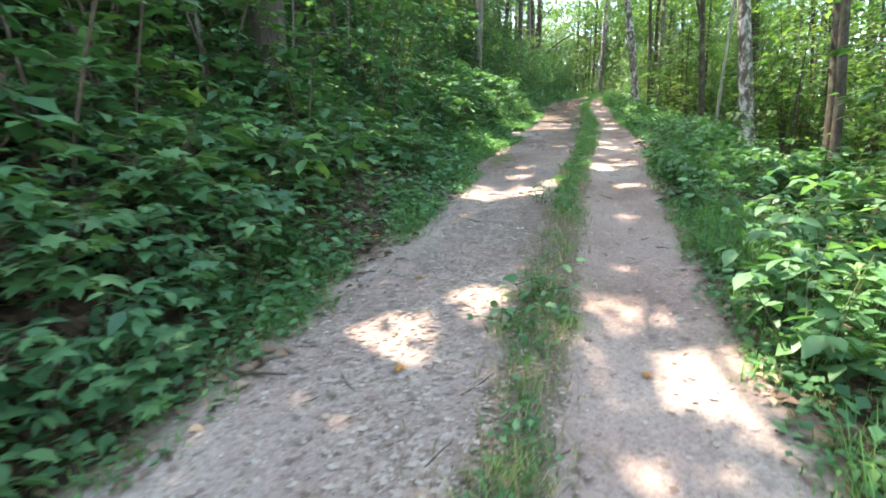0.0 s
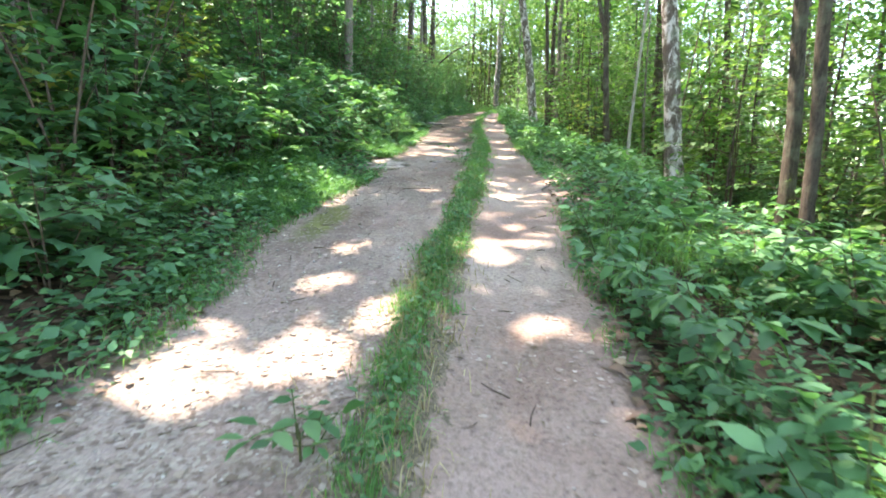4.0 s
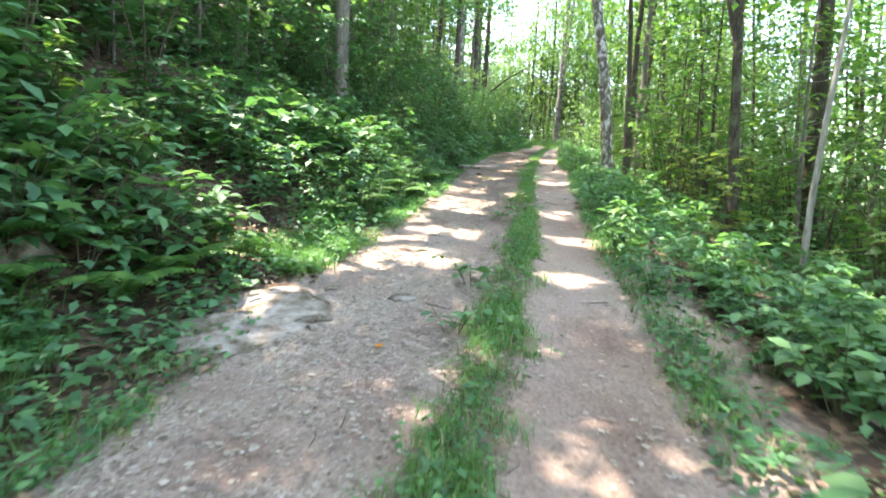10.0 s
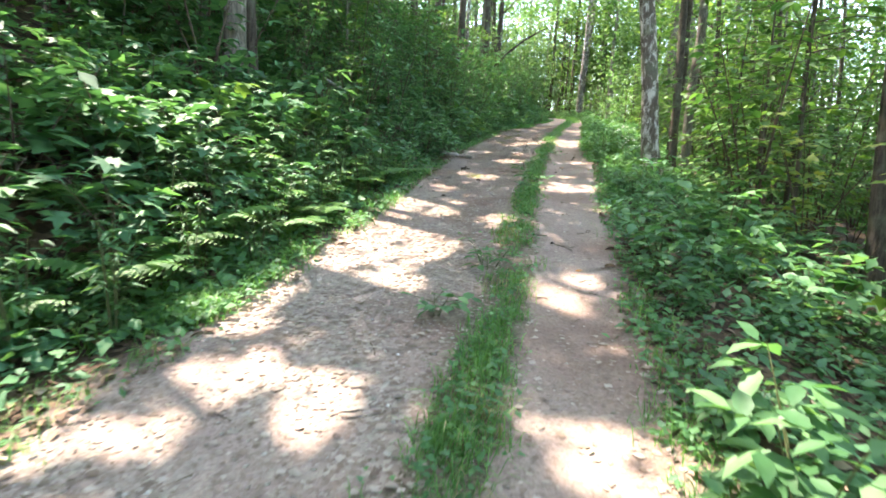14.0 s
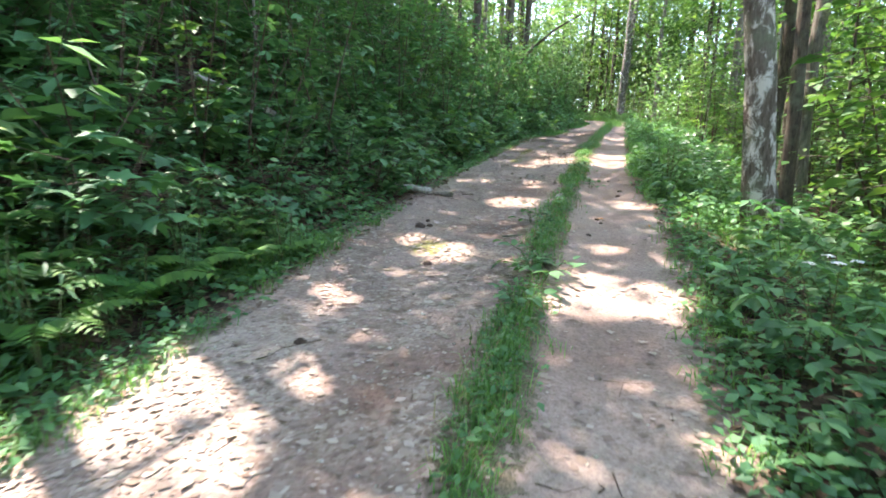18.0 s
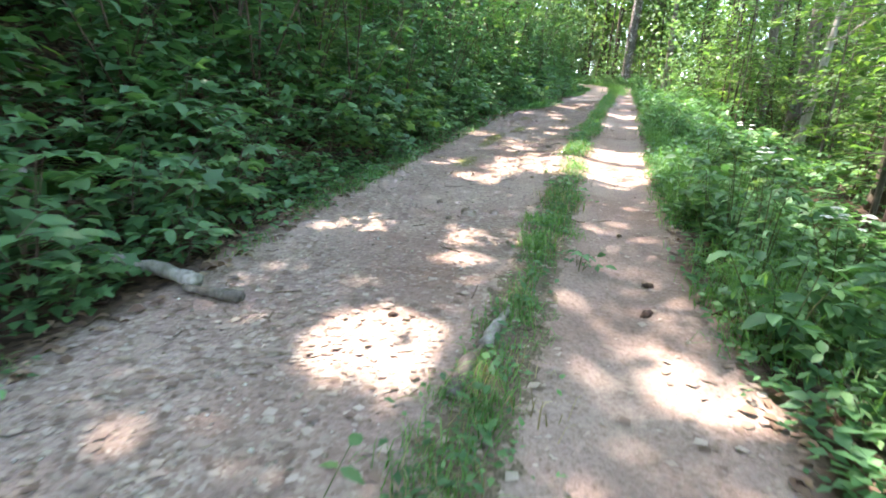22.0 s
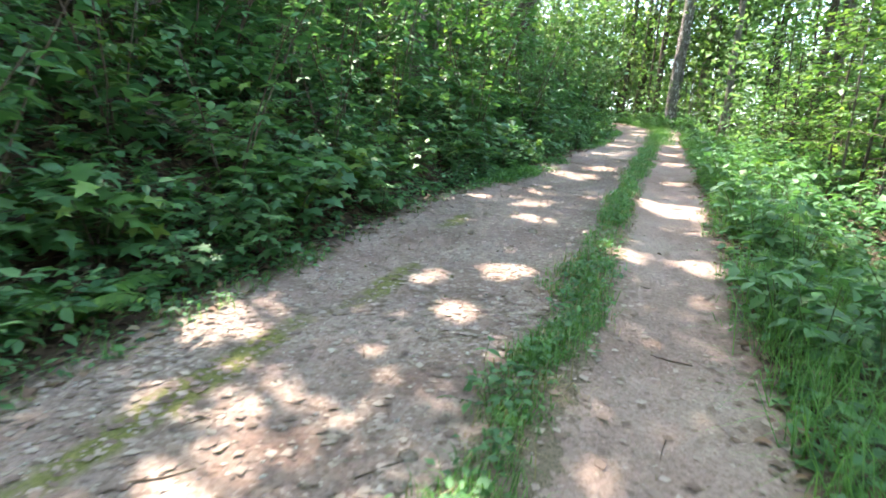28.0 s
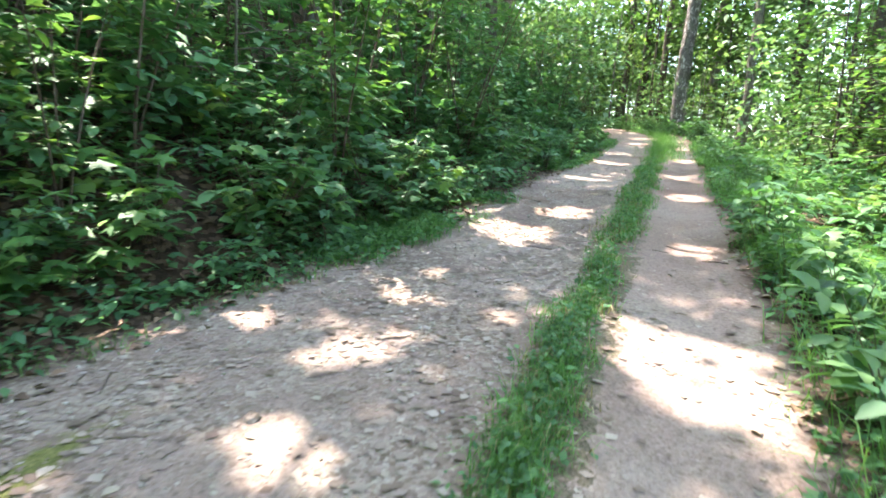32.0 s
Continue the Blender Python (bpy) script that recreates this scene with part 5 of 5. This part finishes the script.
place_lump("rock_slab", 301, (1.6, 1.45, 0.10), ROCK, -2.2, 14.85, 20, "flat pale mossy rock slab bedded in the track's edge", "rock", 0.14, 0.035, "", 14, 30)
place_lump("rock", 302, (0.42, 0.34, 0.30), ROCK, -3.5, 14.2, 60, "grey weathered rock half hidden in the bank", "rock")
place_lump("rock", 303, (0.26, 0.20, 0.045), ROCK, -1.05, 15.6, 15, "flat pale stone bedded in the rut", "rock")
place_lump("rock", 304, (0.24, 0.20, 0.16), ROCK, -4.2, 19.6, 15, "grey rock on the bank", "rock")
for k, (x, y, s) in enumerate(((-0.94, 36.4, 0.09), (-0.63, 36.4, 0.06), (-0.48, 16.2, 0.13), (0.02, 2.9, 0.07), (-1.2, 2.8, 0.06), (-0.8, 34.2, 0.07), (-1.5, 31.3, 0.08), (0.15, 24.2, 0.06), (-1.6, 38.6, 0.07), (-1.35, 31.5, 0.17), (-1.12, 31.6, 0.10), (-0.78, 30.7, 0.10), (-1.75, 31.8, 0.09), (-1.1, 36.0, 0.12), (-1.55, 35.4, 0.09), (-0.95, 35.2, 0.10), (-1.9, 40.0, 0.11), (-1.3, 40.4, 0.13), (-1.7, 41.2, 0.09), (-2.1, 33.2, 0.10), (-1.0, 33.4, 0.08))):
    place_lump("stone", 310 + k, (s, s * 0.8, s * 0.4), ROCK, x, y, 40 * k, "small pale loose stone on the track", "stone", 0.15, 0.0, "loose stones")
for k, (x, y, s) in enumerate(((0.29, 30.3, 0.11), (0.26, 29.83, 0.12), (0.10, 31.4, 0.08), (-1.99, 27.12, 0.18), (-1.90, 27.2, 0.10), (0.06, 27.96, 0.07), (-0.05, 27.24, 0.08), (-1.43, 25.82, 0.12), (-1.66, 24.07, 0.10), (-1.99, 27.4, 0.09), (0.01, 28.14, 0.08), (-1.22, 29.25, 0.08), (0.12, 21.8, 0.06), (0.05, 40.2, 0.06))):
    place_lump("clod", 330 + k, (s * 0.8, s * 0.6, s * 0.34), CLOD, x, y, 50 * k, "dark lumpy clod of dried dung on the track", "clod", 0.30, 0.0, "dark clods")


def stick(name, points, thick, mat, label, category="branch"):
    """A dead branch through points on the track's plane (x, y, height above it), with worn ends."""
    s = Sheet()
    r = np.random.default_rng(len(label) + int(points[0][1] * 10))
    p = np.array([tuple(on_track(*q)) for q in points])
    t, u = np.linspace(0, 1, len(p)), np.linspace(0, 1, 9)
    line = np.stack([np.interp(u, t, p[:, j]) for j in range(3)], -1) + r.normal(0, 0.12 * thick, (9, 3))
    radii = thick * np.linspace(1, 0.62, 9) * (1 + r.normal(0, 0.10, 9))
    tip, tail = line[0] + (line[0] - line[1]) * 0.12, line[-1] + (line[-1] - line[-2]) * 0.25
    tube(s, np.r_[[tip], line, [tail]], np.r_[thick * 0.12, radii, thick * 0.08], 9)
    v = s.v[0]
    v += r.normal(0, 0.07 * thick, v.shape)
    ob = new(name, s.mesh(name, mat, True))
    return tagged(ob, label, category)


stick("fallen_log", [(-4.0, 29.2, 0.60), (-4.27, 28.76, 0.80), (-4.55, 28.29, 1.14), (-4.83, 27.82, 1.48), (-5.15, 27.28, 1.78)], 0.07, DEAD_WOOD, "pale barkless fallen log lying down the bank", "log")
stick("dead_branch", [(-2.2, 29.10, 0.02), (-2.4, 29.08, 0.03), (-2.6, 29.06, 0.04)], 0.042, BARK_GREY, "short grey rotting log at the foot of the bank", "log")
stick("dead_branch", [(-2.56, 29.14, 0.05), (-2.8, 29.16, 0.08), (-3.06, 29.12, 0.12), (-3.5, 28.95, 0.3)], 0.055, DEAD_WOOD, "pale barkless branch lying down the foot of the bank")
stick("dead_branch", [(-2.78, 26.7, 0.03), (-2.68, 27.0, 0.03), (-2.66, 27.4, 0.05)], 0.022, BARK_GREY, "grey dead stick beside the rut")
stick("dead_branch", [(-0.65, 28.58, 0.03), (-0.63, 28.80, 0.05), (-0.61, 29.02, 0.04)], 0.045, BARK_GREY, "short brown piece of barky wood beside the grass strip")
stick("dead_branch", [(-0.60, 29.05, 0.04), (-0.57, 29.25, 0.06), (-0.55, 29.48, 0.05)], 0.036, DEAD_WOOD, "short pale weathered piece of wood beside the grass strip")
stick("dead_branch", [(-0.94, 26.88, 0.012), (-0.8, 26.95, 0.014), (-0.66, 27.05, 0.012)], 0.010, BARK_DARK, "thin dark stick on the track")
stick("dead_branch", [(0.9, 12.3, 0.03), (1.05, 12.7, 0.04), (1.35, 13.1, 0.05)], 0.016, BARK_GREY, "crooked grey stick at the verge")
stick("dead_branch", [(-2.1, 2.2, 0.02), (-1.9, 2.1, 0.03), (-1.6, 2.15, 0.02)], 0.010, BARK_DARK, "thin dark stick at the rut's edge")


bent = Sheet()
tube(bent, [(-6.5, 52.4, float(height(-6.5, 52.4)) - 0.1), (-6.1, 52.3, 9.2), (-5.5, 52.1, 10.0), (-4.6, 51.6, 10.8), (-3.4, 51.1, 11.6), (-2.0, 50.6, 12.2)], [0.13, 0.115, 0.105, 0.09, 0.07, 0.03], 8)
tagged(new("bent_tree", bent.mesh("bent_tree", BARK_DARK, True)), "dark bent bare trunk arching out from the bank", "tree")


def single_leaf(x, y, size, mat, turn, label):
    s = Sheet()
    scatter_leaves(s, (LOBED[0] * [1, 1, 2.5], LOBED[1]), [(0, 0, 0.012)], [0.0], [0.08], [size], [0.15])
    ob = new("fallen_leaf", s.mesh("fallen_leaf", mat))
    ob.matrix_basis = put(ob, x, y * ALONG, turn)
    return tagged(ob, label, "leaf", "bright fallen leaves")


for k, (x, y) in enumerate(((-1.38, 3.76), (-0.15, 3.96), (-1.45, 5.42), (-2.15, 4.82), (0.6, 27.86), (0.83, 28.02), (0.04, 28.18), (0.42, 21.0), (-0.9, 14.6), (-1.0, 2.4), (0.3, 2.6))):
    single_leaf(x, y, 0.075, ORANGE_LEAF, 70 * k, "orange fallen leaf lying on the track")

# broad-leaved plants rooted in the middle strip
strip_plants = [build_bush("strip_plant", 400 + k, 5, 0.20, 0.13, 44, 0.085, OVATE, HERB_LEAF, STEM, cluster=3, bare=0.35) for k in range(2)]
grow(strip_plants, [(x, y * ALONG, s) for x, y, s in ((-0.36, 25.6, 1.5), (-0.45, 25.0, 1.1), (-0.30, 25.9, 1.1), (-0.50, 16.1, 1.4), (-0.62, 19.65, 1.2), (-0.47, 14.9, 1.2), (-0.40, 20.7, 1.2), (-0.62, 6.4, 1.3), (-0.33, 3.3, 1.2), (-0.55, 2.9, 1.0), (-0.2, 30.4, 0.9), (-0.55, 32.6, 1.0), (-0.7, 36.9, 1.0), (-0.7, 27.6, 1.1))], dict(label="small broad-leaved plant rooted in the grass strip", category="plant", group="strip plants"))


def flower_head(thing, x, y, z, r):
    s = Sheet()
    for _ in range(26):
        a, d = r.random() * 6.283, 0.045 * math.sqrt(r.random())
        v, f = lump(1, (0.012, 0.012, 0.008), 0.1, 3, 5)
        s.add(v + [x + math.cos(a) * d, y + math.sin(a) * d, z + 0.02 - 6 * d * d], f)
    part("flower_head", s.mesh("flower_head", PETAL, True), thing, "white flat-topped flower head")


def build_flower(seed):
    r = np.random.default_rng(seed)
    thing = build_bush("flowering_weed", seed, 4, 0.75, 0.2, 40, 0.10, LANCE, HERB_LEAF, STEM, cluster=2, bare=0.2)
    for _ in range(4):
        flower_head(thing, r.normal(0, 0.12), r.normal(0, 0.12), 0.72 + 0.12 * r.random(), r)
    return thing


grow([build_flower(420)], [(x, y * ALONG, s) for x, y, s in ((1.75, 31.2, 1.0), (1.95, 31.7, 0.9), (1.6, 33.0, 1.05), (1.9, 34.2, 0.9), (2.1, 36.5, 1.0), (1.45, 24.9, 0.8))], dict(label="tall weed with white flat-topped flower heads", category="flower", group="white flowers"))

# sprays that catch the light, which is put into their yellow-green leaf colour
yellow = [build_bush("yellowing_sapling", 430, 3, 1.5, 0.5, 90, 0.13, LOBED, YELLOW_LEAF, TWIG, cluster=3)]
grow(yellow, [(x, y * ALONG, s) for x, y, s in ((-2.95, 16.1, 1.0), (-3.9, 9.2, 1.0), (-3.3, 1.2, 0.6), (3.3, 20.6, 1.4), (3.6, 24.5, 1.3), (-4.3, 12.2, 1.2))], dict(label="young sapling with yellow-green lobed leaves", category="sapling", group="yellowing saplings"))
